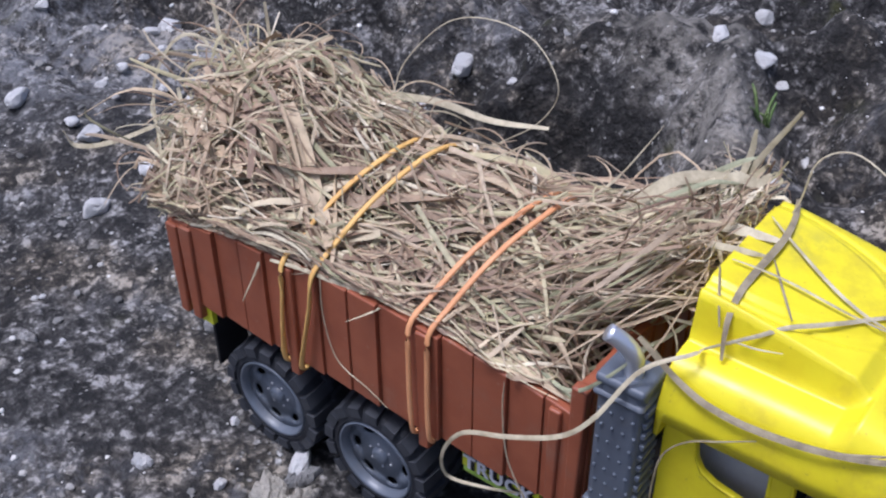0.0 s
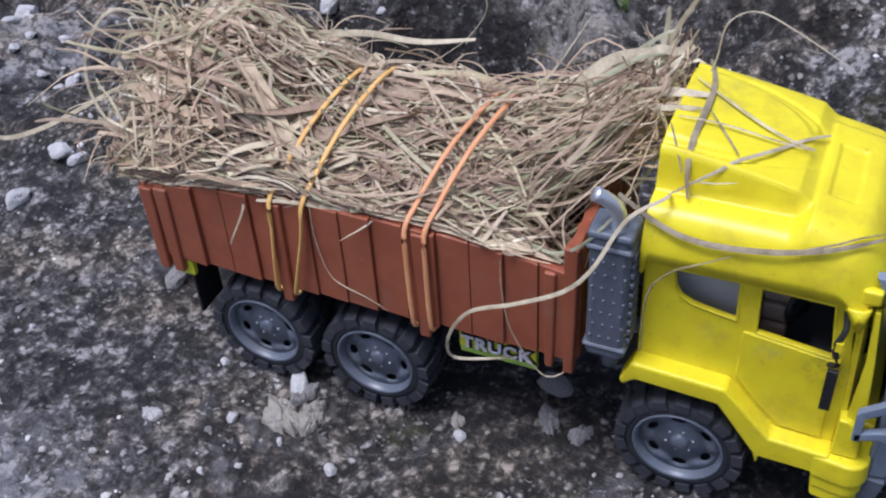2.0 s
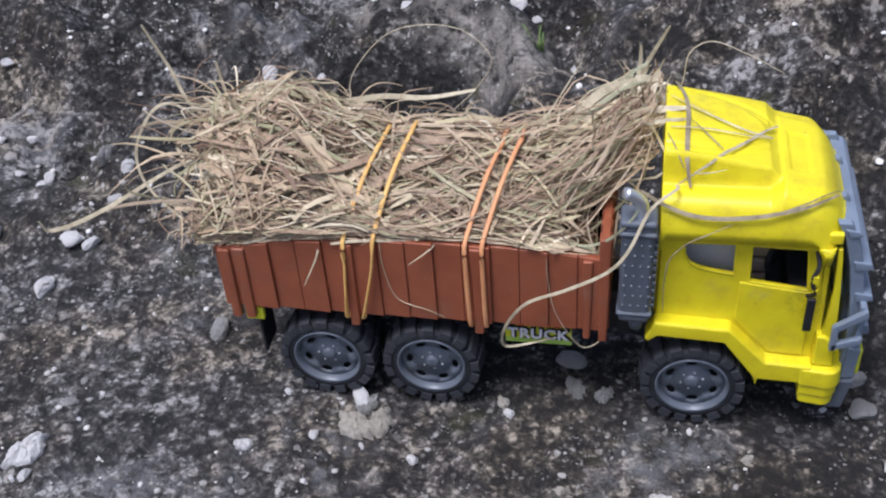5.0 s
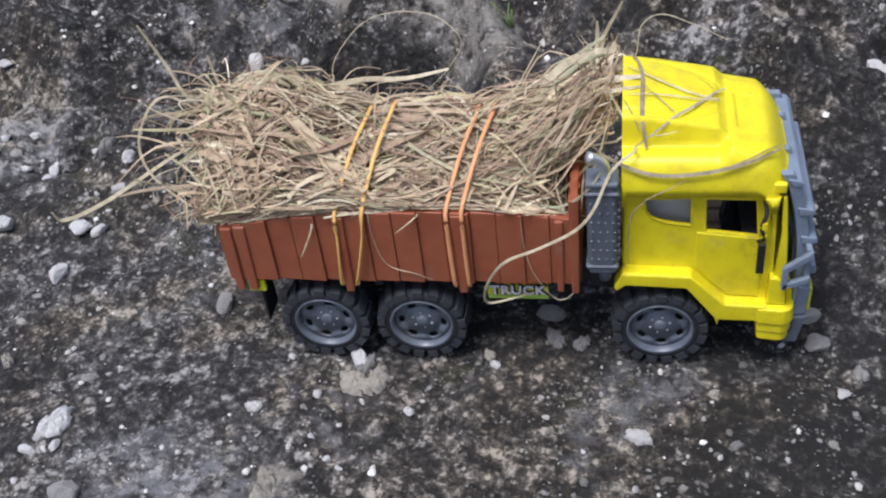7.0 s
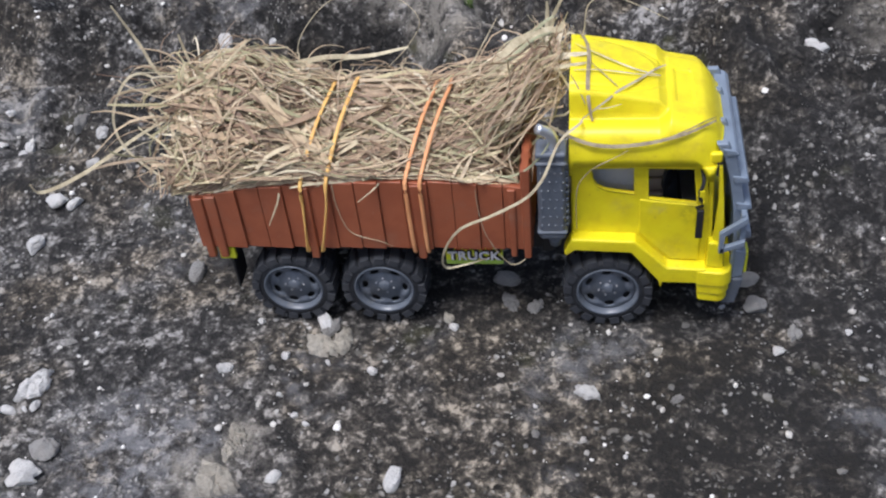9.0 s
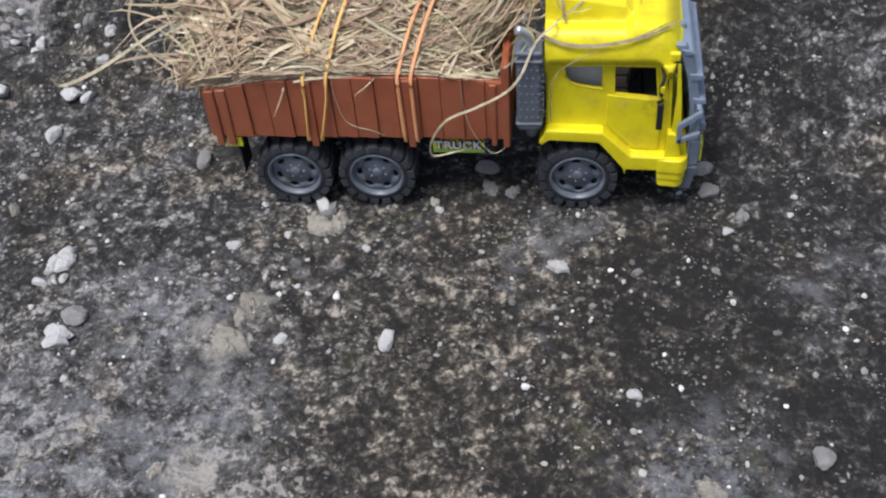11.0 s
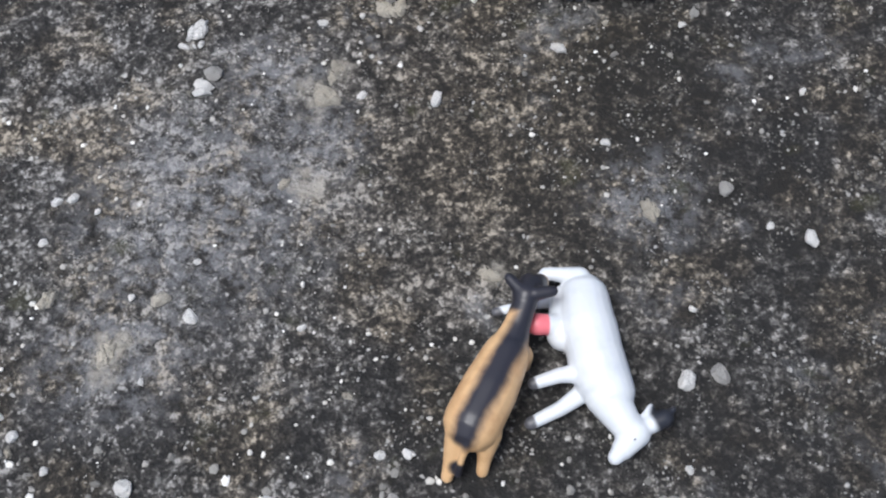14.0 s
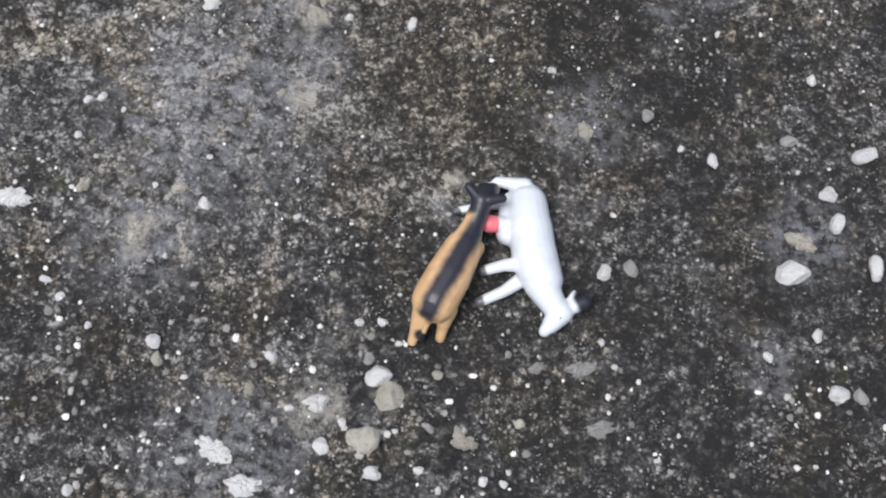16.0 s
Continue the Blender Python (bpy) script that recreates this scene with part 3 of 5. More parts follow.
    for v in bm.verts:
        v.co = Matrix.Translation((0.207, 0.022, 0.086)) @ Matrix.Rotation(radians(60), 4, "Z") @ v.co
    part("steering_wheel", bm, black, cab, smooth=True)
    bm = bmesh.new()
    panel(bm, [(0.1600, 0.066), (0.1900, 0.066), (0.1900, 0.1085), (0.1600, 0.1085)], [], 0.0130, 0.0145)
    soften(part("sleeper_panel", bm, seat_grey, cab, "pale grey panel behind the rear window"), 0.0005)
    # yellow flange beside the windscreen
    bm = bmesh.new()
    panel(bm, [(0.2285, 0.0580), (0.2345, 0.0580), (0.2325, 0.0850), (0.2300, 0.1080), (0.2282, 0.1080), (0.2296, 0.0850)], [], 0.0012, 0.0036)
    pair("flange", bm, yellow, cab, 0.0005)
    # corner bumper: three stacked lips with a rounded outer corner
    def corner(z0, z1, grow):
        loop = [(0.2225 - grow, 0.0130), (0.2225 - grow, -0.0030 - grow), (0.2330, -0.0045 - grow)]
        loop += [(0.2330 + (0.0062 + grow) * math.sin(t), -0.0045 - grow + (0.0070) * (1 - math.cos(t))) for t in (0.4, 0.8, 1.2, 1.57)]
        loop += [(0.2392 + grow, 0.0130)]
        bm = bmesh.new()
        low = [bm.verts.new((x, y, z0)) for x, y in loop]
        top = [bm.verts.new((x - 0.0006, y + 0.0004, z1)) for x, y in loop]
        n = len(loop)
        for i in range(n):
            bm.faces.new((low[i], low[(i + 1) % n], top[(i + 1) % n], top[i]))
        bm.faces.new(low[::-1])
        bm.faces.new(top)
        bmesh.ops.recalc_face_normals(bm, faces=bm.faces)
        return bm
    pair("corner_bumper", corner(0.0325, 0.0425, 0.0010), yellow, cab, 0.0012, 3, "yellow stepped corner bumper")
    pair("bumper_lip", corner(0.0265, 0.0322, 0.0002), yellow, cab, 0.0010, 3)
    pair("bumper_lip", corner(0.0205, 0.0262, -0.0004), yellow, cab, 0.0012, 3)
    bm = bmesh.new()
    panel(bm, [(0.2262, 0.0428), (0.2352, 0.0428), (0.2345, 0.0560), (0.2300, 0.0600), (0.2262, 0.0600)], [], -0.0010, 0.0100)
    pair("lamp_housing", bm, yellow, cab, 0.0010, 3)
    bm = bmesh.new()
    box(bm, 0.228, 0.239, 0.0135, WIDE - 0.0135, 0.024, 0.046)
    soften(part("bumper", bm, yellow, cab), 0.0014, 3)
    # black and yellow wing mirror on the door's front edge
    bm = bmesh.new()
    tube(bm, glide([(0.2205, 0.0030, 0.1050), (0.2214, -0.0010, 0.1000), (0.2195, -0.0022, 0.0930), (0.2215, -0.0018, 0.0860), (0.2190, 0.0010, 0.0820)], 14), 0.0011, 6)
    box(bm, 0.2190, 0.2225, -0.0030, -0.0012, 0.0650, 0.0830)
    mirror = soften(part("wing_mirror", bm, black, truck, "black plastic wing mirror with yellow trim"), 0.0006)
    bm = bmesh.new()
    box(bm, 0.2196, 0.2218, -0.0034, -0.0014, 0.0925, 0.0960)
    box(bm, 0.2200, 0.2222, -0.0030, -0.0012, 0.0875, 0.0890)
    part("mirror_trim", bm, yellow, mirror)
    return cab


build_cab()


def build_guard():
    """The bull bar: an angular blue-grey frame of uprights, cross plates and hooked side arms before the cab."""
    curve = [(0.2405, 0.0300), (0.2440, 0.0330), (0.2452, 0.0560), (0.2432, 0.0790), (0.2400, 0.0980), (0.2362, 0.1120), (0.2320, 0.1200)]
    inner = [(x - 0.0058, z) for x, z in curve]
    def front(z):
        return float(np.interp(z, [p[1] for p in curve], [p[0] for p in curve]))
    bm = bmesh.new()
    panel(bm, curve + inner[::-1], [], 0.0030, 0.0068)
    guard = soften(part("bull_bar", bm, guard_grey, truck, "angular blue-grey plastic bull bar"), 0.0006)
    for y in (0.0225, 0.0500, WIDE - 0.0068):
        bm = bmesh.new()
        panel(bm, curve + inner[::-1], [], y, y + 0.0038)
        soften(part("guard_post", bm, guard_grey, guard), 0.0006)
    # cross plates with lips, which jut forwards
    for z, tall, jut in ((0.0330, 0.0190, 0.0015), (0.0600, 0.0070, 0.0030), (0.0790, 0.0050, 0.0034), (0.0960, 0.0050, 0.0036), (0.1130, 0.0045, 0.0022)):
        bm = bmesh.new()
        x, x2 = front(z), front(z + tall)
        panel(bm, [(x - 0.0040, z), (x + jut, z + 0.001), (x2 + jut, z + tall - 0.001), (x2 - 0.0040, z + tall)], [], 0.0022, WIDE - 0.0022)
        soften(part("guard_plate", bm, guard_grey, guard), 0.0007)
    # dark plates between the cross bars
    for z0, z1 in ((0.0670, 0.0790), (0.0840, 0.0960)):
        bm = bmesh.new()
        panel(bm, [(front(z0) - 0.0030, z0), (front(z0) - 0.0008, z0), (front(z1) - 0.0008, z1), (front(z1) - 0.0030, z1)], [], 0.0068, WIDE - 0.0068)
        part("mesh_plate", bm, guard_grey, guard)
    # hooked side arm: a square bar out, down and back
    for y0, y1 in ((-0.0048, -0.0018), (WIDE + 0.0018, WIDE + 0.0048)):
        for loop in ([(0.2440, 0.0800), (0.2448, 0.0765), (0.2335, 0.0672), (0.2310, 0.0690)], [(0.2310, 0.0690), (0.2338, 0.0680), (0.2338, 0.0560), (0.2312, 0.0560)], [(0.2312, 0.0590), (0.2312, 0.0558), (0.2440, 0.0612), (0.2440, 0.0645)]):
            bm = bmesh.new()
            panel(bm, loop, [], y0, y1)
            soften(part("side_arm", bm, guard_grey, guard), 0.0006)
        bm = bmesh.new()
        y = (y1 - 0.0005, 0.0040) if y0 < 0 else (WIDE - 0.0040, y0 + 0.0005)
        box(bm, 0.2412, 0.2440, *y, 0.0600, 0.0800)
        soften(part("arm_root", bm, guard_grey, guard), 0.0005)
    # foot: a darker apron that slopes back to the ground
    bm = bmesh.new()
    panel(bm, [(0.2360, 0.0150), (0.2430, 0.0150), (0.2462, 0.0328), (0.2380, 0.0328)], [], 0.0010, WIDE - 0.0010)
    soften(part("guard_foot", bm, grey, guard), 0.0009)
    for y in (0.0040, WIDE - 0.0120):
        bm = bmesh.new()
        box(bm, 0.2462, 0.2478, y, y + 0.008, 0.0350, 0.0500)
        soften(part("headlight", bm, sticker_yellow, guard, "yellow-green sticker headlight"), 0.0005)


build_guard()


def build_exhaust():
    bm = bmesh.new()
    box(bm, 0.1396, 0.1538, -0.0062, 0.0062, 0.0655, 0.1215)
    body = soften(part("exhaust_silencer", bm, grey, truck, "dark grey studded plastic exhaust silencer"), 0.0026, 3)
    for z0, z1, g in ((0.1140, 0.1165, 0.0008), (0.0700, 0.0722, 0.0007), (0.1185, 0.1218, 0.0005)):
        bm = bmesh.new()
        box(bm, 0.1396 - g, 0.1538 + g, -0.0062 - g, 0.0062 + g, z0, z1)
        soften(part("collar", bm, grey, body), 0.0012)
    # studs in rows
    bm = bmesh.new()
    bmesh.ops.create_icosphere(bm, subdivisions=1, radius=0.00062)
    stud = bpy.data.meshes.new("stud")
    bm.to_mesh(stud)
    bm.free()
    stud.materials.append(rim_grey)
    for r in range(7):
        for c in range(4):
            o = part_of("stud", stud, None, None)
            o.location = (0.1417 + c * 0.0034 + (0.0008 if r % 2 else 0), -0.0063, 0.0762 + r * 0.0056)
            hang(o, body)
    # cooling ribs down the front edge
    for r in range(10):
        bm = bmesh.new()
        box(bm, 0.1535, 0.1552, -0.0045, 0.0045, 0.0738 + r * 0.0042, 0.0760 + r * 0.0042)
        soften(part("rib", bm, grey, body), 0.0005)
    bm = bmesh.new()
    tube(bm, glide([(0.1478, -0.001, 0.1200), (0.1478, -0.001, 0.1262), (0.1468, -0.0018, 0.1298), (0.1440, -0.003, 0.1330), (0.1406, -0.0046, 0.1355)], 16), lambda u: 0.0027 - 0.0002 * u, 14)
    part("tail_pipe", bm, chrome, body, "bent chrome exhaust pipe", smooth=True)
    bm = bmesh.new()
    lathe(bm, [(0.0, 0.0), (0.0028, 0.0), (0.0040, 0.0075), (0.0, 0.0075)], 16)
    for v in bm.verts:
        v.co = Matrix.Translation((0.1478, 0.0, 0.0585)) @ Matrix.Rotation(radians(90), 4, "X") @ v.co
    part("nozzle", bm, grey, body, smooth=True)


build_exhaust()


def build_chassis():
    bm = bmesh.new()
    for y in (0.022, 0.048):
        box(bm, -0.040, 0.232, y, y + 0.006, 0.036, 0.054)
    for x in (-0.038, 0.026, 0.098, 0.140):
        box(bm, x, x + 0.006, 0.014, WIDE - 0.014, 0.040, 0.0565)
    box(bm, -0.020, 0.075, 0.018, WIDE - 0.018, 0.050, 0.0562)
    chassis = soften(part("chassis", bm, black, truck, "black plastic chassis"), 0.0006)
    for x in (0.0, 0.052, 0.1754):
        bm = bmesh.new()
        tube(bm, [Vector((x, 0.004, 0.0243)), Vector((x, WIDE - 0.004, 0.0243))], 0.0026, 10)
        part("axle", bm, black, chassis, smooth=True)
        bm = bmesh.new()
        box(bm, x - 0.005, x + 0.005, 0.020, WIDE - 0.020, 0.022, 0.045)
        soften(part("axle_block", bm, black, chassis), 0.001)
    # mud flaps behind the rear wheels, with a yellow sticker above
    for y in (0.0015, WIDE - 0.0175):
        bm = bmesh.new()
        box(bm, -0.0330, -0.0315, y, y + 0.016, 0.0225, 0.0560)
        soften(part("mud_flap", bm, black, chassis), 0.0005)
    bm = bmesh.new()
    box(bm, -0.0372, -0.0285, -0.0012, 0.0010, 0.0470, 0.0545)
    part("reflector", bm, sticker_yellow, chassis, "yellow-green reflector tab")
    # plate with the lettering, below the bed
    bm = bmesh.new()
    box(bm, 0.0880, 0.1192, 0.0038, 0.0060, 0.0395, 0.0540)
    plate = soften(part("sign_plate", bm, sticker_green, chassis, "green and yellow printed plate reading TRUCK"), 0.0004)
    bm = bmesh.new()
    box(bm, 0.0882, 0.1190, 0.0032, 0.0039, 0.0432, 0.0539)
    part("print_field", bm, sticker_yellow, plate)
    for i in range(7):
        bm = bmesh.new()
        x = 0.0895 + i * 0.0042
        box(bm, x, x + 0.0034, 0.0027, 0.0033, 0.0510, 0.0532)
        part("print_bar", bm, sticker_red if i % 3 else black, plate)
    for dx, dz, dy, mat, bold in ((0.0, 0.0, 0.0019, sticker_white, 0.00022), (0.0003, -0.0002, 0.0027, black, 0.00085)):
        cu = bpy.data.curves.new("lettering", "FONT")
        cu.body = "TRUCK"
        cu.size, cu.extrude, cu.offset = 0.0080, 0.0002, bold
        cu.align_x = "CENTER"
        cu.space_character = 1.12
        tmp = bpy.data.objects.new("lettering", cu)
        scene.collection.objects.link(tmp)
        me = bpy.data.meshes.new_from_object(tmp.evaluated_get(bpy.context.evaluated_depsgraph_get()))
        bpy.data.objects.remove(tmp)
        me.transform(Matrix.Translation((0.1036 + dx, dy, 0.0446 + dz)) @ Matrix.Rotation(radians(90), 4, "X"))
        me.materials.clear()
        part_of("lettering", me, mat, plate)


build_chassis()


def build_wheels():
    """Chunky tyre, dished rim with six slots, hub cap and bolts; built once at the origin, outside facing -y."""
    meshes = {}
    bm = bmesh.new()
    lathe(bm, [(0.0158, 0.0185), (0.0200, 0.0200), (0.0220, 0.0188), (0.0228, 0.0165), (0.0228, 0.0030), (0.0219, 0.0004), (0.0202, -0.0010), (0.0178, -0.0017), (0.0160, -0.0002), (0.0158, 0.0060), (0.0158, 0.0185)], 60)
    meshes["wheel"] = (bm, rubber)
    n = 17
    for side in (0, 1):
        bm = bmesh.new()
        y0, y1 = ((-0.0022, 0.0100), (0.0088, 0.0210))[side]
        outer = y0 if side == 0 else y1
        for v in box(bm, -0.0023, 0.0023, y0, y1, 0.0218, 0.0248):
            if abs(v.co.y - outer) < 1e-6:
                v.co.x *= 1.15
                v.co.z -= 0.0022 if v.co.z < 0.0236 else 0.0012
            else:
                v.co.x += 0.0012 * (1 if side else -1)
        meshes["tread_lug_" + "ab"[side]] = (bm, lug_rubber)
    bm = bmesh.new()
    ring = [(0.0150 * math.cos(t), 0.0150 * math.sin(t)) for t in (2 * math.pi * j / 48 for j in range(48))]
    slots = []
    for k in range(6):
        a = 2 * math.pi * k / 6 + 0.3
        slots.append([(math.cos(a) * (0.0112 + 0.0017 * math.sin(t)) - math.sin(a) * 0.0029 * math.cos(t), math.sin(a) * (0.0112 + 0.0017 * math.sin(t)) + math.cos(a) * 0.0029 * math.cos(t)) for t in (2 * math.pi * j / 12 for j in range(12))])
    panel(bm, ring, slots, 0.0008, 0.0018)
    for v in bm.verts:
        v.co.y += 0.0008 + 0.0010 * max(0.0, 1 - abs(math.hypot(v.co.x, v.co.z) - 0.0075) / 0.005)
    lathe(bm, [(0.0146, 0.0030), (0.0152, 0.0004), (0.0158, -0.0014), (0.0165, -0.0020), (0.0170, -0.0014), (0.0166, 0.0040)], 48)
    meshes["rim"] = (bm, rim_grey)
    bm = bmesh.new()
    lathe(bm, [(0.0, 0.0004), (0.0022, 0.0004), (0.0032, 0.0009), (0.0036, 0.0026)], 24)
    meshes["hub_cap"] = (bm, rim_grey)
    bm = bmesh.new()
    for k in range(6):
        a = 2 * math.pi * k / 6
        c = bmesh.ops.create_icosphere(bm, subdivisions=1, radius=0.0006)["verts"]
        for v in c:
            v.co += Vector((math.cos(a) * 0.0052, 0.0021, math.sin(a) * 0.0052))
    meshes["wheel_bolts"] = (bm, seat_grey)
    # added black disc behind the rim, standing in for the shade inside its slots
    bm = bmesh.new()
    lathe(bm, [(0.0, 0.0045), (0.0158, 0.0045)], 32)
    meshes["wheel_well"] = (bm, black)
    data = {}
    for k, (b, m) in meshes.items():
        me = bpy.data.meshes.new(k)
        b.to_mesh(me)
        b.free()
        me.materials.append(m)
        data[k] = me
    for k in ("rim", "hub_cap", "wheel_bolts"):
        data[k].polygons.foreach_set("use_smooth", [True] * len(data[k].polygons))
    for i, (x, far) in enumerate(((0.0, 0), (0.052, 0), (0.1754, 0), (0.0, 1), (0.052, 1), (0.1754, 1))):
        m = Matrix.Translation((x, WIDE if far else 0.0, 0.0243)) @ Matrix.Rotation(math.pi * far, 4, "Z") @ Matrix.Rotation(0.37 * i, 4, "Y")
        w = part_of("wheel", data["wheel"], None)
        w.matrix_basis = m
        hang(w, truck)
        for k in ("rim", "hub_cap", "wheel_bolts", "wheel_well"):
            o = part_of(k, data[k], None)
            o.matrix_basis = m
            o.parent = w
            o.matrix_parent_inverse = m.inverted()
        for k in range(n):
            for side in (0, 1):
                o = part_of("tread_lug", data["tread_lug_" + "ab"[side]], None)
                o.matrix_basis = m @ Matrix.Rotation(2 * math.pi * (k + 0.5 * side) / n, 4, "Y")
                o.parent = w
                o.matrix_parent_inverse = m.inverted()


build_wheels()


# ---- the load of dry grass ----
def heap(x, y):
    """The top of the load over the plan: high at the back, a saddle, and swept up against the cab."""
    x, y = np.asarray(x, float), np.asarray(y, float)
    crest = np.interp(x, [-0.080, -0.062, -0.045, -0.015, 0.008, 0.030, 0.060, 0.090, 0.112, 0.130, 0.150], [0.108, 0.124, 0.134, 0.140, 0.130, 0.123, 0.121, 0.122, 0.128, 0.138, 0.142])
    rim = np.interp(x, [-0.080, -0.045, 0.02, 0.09, 0.112, 0.130, 0.150], [0.090, 0.0925, 0.1010, 0.1000, 0.0950, 0.0850, 0.084])
    rise = np.clip(y / 0.046, 0, 1)
    full = np.sqrt(1 - (1 - rise) ** 2.2) * 0.7 + 0.3 * rise
    tied = rise ** 0.85
    slack = 1 - step(-0.005, 0.022, x)
    up = full * slack + tied * (1 - slack)
    # near the cab the load only rises well inside the bed
    inner = step(0.100, 0.132, x)
    up = up * (1 - inner) + inner * step(0.016, 0.056, y)
    down = 1 - 0.75 * step(0.058, 0.084, y)
    # pressed in where the rubber bands run
    press = sum(np.exp(-((x - a) / 0.005) ** 2) for a in (0.027, 0.034, 0.080, 0.087)) * step(-0.002, 0.012, y)
    return rim + (crest - rim) * up * down - 0.0022 * press


def heap_normal(x, y):
    e = 0.004
    y = min(max(y, 0.004), 0.076)
    return Vector((float(heap(x - e, y) - heap(x + e, y)), float(heap(x, y - e) - heap(x, y + e)), 2 * e)).normalized()


def build_heap_core(load):
    bm = bmesh.new()
    xs, ys = np.linspace(-0.0415, 0.130, 60), np.linspace(0.003, WIDE - 0.002, 26)
    rows = [[bm.verts.new((x, y, max(0.0605, float(heap(x, y)) - 0.017 + 0.005 * noise.noise(Vector((x * 90, y * 90, 0))) - (0.012 if j in (0, 25) or i in (0, 59) else 0)))) for j, y in enumerate(ys)] for i, x in enumerate(xs)]
    for a, b in zip(rows, rows[1:]):
        for j in range(len(ys) - 1):
            bm.faces.new((a[j], b[j], b[j + 1], a[j + 1]))
    bmesh.ops.recalc_face_normals(bm, faces=bm.faces)
    k = Mat("shade_dark_packed_grass")
    v = k.coord()
    st = k.node("ShaderNodeMapping")
    st.inputs["Scale"].default_value = (1.0, 4.5, 4.5)
    k.link(v, st.inputs[0])
    # grass painted far darker than the blades, as the shade in their gaps
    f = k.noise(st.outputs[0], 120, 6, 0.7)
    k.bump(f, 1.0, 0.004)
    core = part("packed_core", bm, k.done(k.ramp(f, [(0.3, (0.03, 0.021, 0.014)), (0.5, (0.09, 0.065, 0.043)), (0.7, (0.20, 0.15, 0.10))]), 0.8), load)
    s = core.modifiers.new("wall", "SOLIDIFY")
    s.thickness, s.offset = 0.01, -1


def blade_points(rng, x, y, ang, length, depth, lift, bend):
    """A blade that weaves along the skin of the heap: depth below or above it, ends lifted, bent in plan."""
    n = 11
    la, lb = rng.uniform(-0.3, 1) * lift, rng.uniform(-0.3, 1) * lift
    wave, ph = rng.uniform(0.0004, 0.0018), rng.uniform(0, 6.28)
    turns = rng.uniform(0.2, 0.6)
    side = Vector((-math.sin(ang), math.cos(ang), 0))
    along = Vector((math.cos(ang), math.sin(ang), 0))
    kink, kat = (rng.gauss(0, 0.5), rng.uniform(0.3, 0.7)) if rng.random() < 0.22 else (0, 0.5)
    back = -0.046 - 0.024 * rng.random() ** 2
    out = []
    for i in range(n):
        u = i / (n - 1)
        d = (u - 0.5) * length
        p = Vector((x, y, 0)) + along * d + side * (bend * length * ((u - 0.5) ** 2) * 2 + kink * max(0.0, u - kat) * length)
        over = max(0.0, back - p.x)
        p.x = max(p.x, back)
        front = max(0.0, p.x - 0.151)
        p.x = min(p.x, 0.151)
        out_y = min(0.005, max(0.0, 0.0015 - p.y))
        p.y = min(max(p.y, 0.0015), 0.080)
        nrm = heap_normal(p.x, p.y)
        q = Vector((p.x, p.y, float(heap(p.x, p.y)))) + nrm * (depth + wave * math.sin(ph + u * 6.28 * turns) + la * (1 - u) ** 4 + lb * u ** 4)
        # what hangs over the back or the rim droops, what meets the cab stands up
        q.z += -0.55 * over + 0.5 * front - 0.35 * out_y
        q.y -= 0.25 * out_y
        if q.y < 0.0035 and q.x > -0.047:
            q.z = max(q.z, bed_top(q.x) + 0.0012)
        if q.y > WIDE - 0.0035 and q.x > -0.047:
            q.z = max(q.z, bed_top(q.x) + 0.0012)
        if q.x > 0.1285 and q.z < 0.1115:
            q.x = 0.1285
        out.append(q)
    return out


def ribbon(verts, faces, pts, width, up, fold=0.25, thick=0.00022, twist=0.0):
    """A folded, tapering blade with a little thickness, joined onto the lists."""
    n = len(pts)
    base = len(verts)
    for i, p in enumerate(pts):
        d = (pts[min(i + 1, n - 1)] - pts[max(i - 1, 0)])
        d = d.normalized() if d.length > 1e-9 else Vector((1, 0, 0))
        s = d.cross(up)
        s = s.normalized() if s.length > 1e-6 else Vector((0, 1, 0))
        w = s.cross(d)
        u = i / (n - 1)
        ca, sa = math.cos(twist * (u - 0.5)), math.sin(twist * (u - 0.5))
        s, w = s * ca + w * sa, w * ca - s * sa
        k = width * 0.5 * (0.35 + 0.65 * math.sin(math.pi * min(1, 0.12 + 0.86 * u)) ** 0.6)
        verts += [tuple(p - s * k + w * (k * fold)), tuple(p - w * (k * fold * 0.4)), tuple(p + s * k + w * (k * fold)), tuple(p + w * (k * fold * 0.6 + thick))]
    for i in range(n - 1):
        a, b = base + i * 4, base + i * 4 + 4
        for j in range(4):
            faces.append((a + j, b + j, b + (j + 1) % 4, a + (j + 1) % 4))
    faces.append((base, base + 1, base + 2, base + 3))
    e = base + (n - 1) * 4
    faces.append((e + 3, e + 2, e + 1, e))


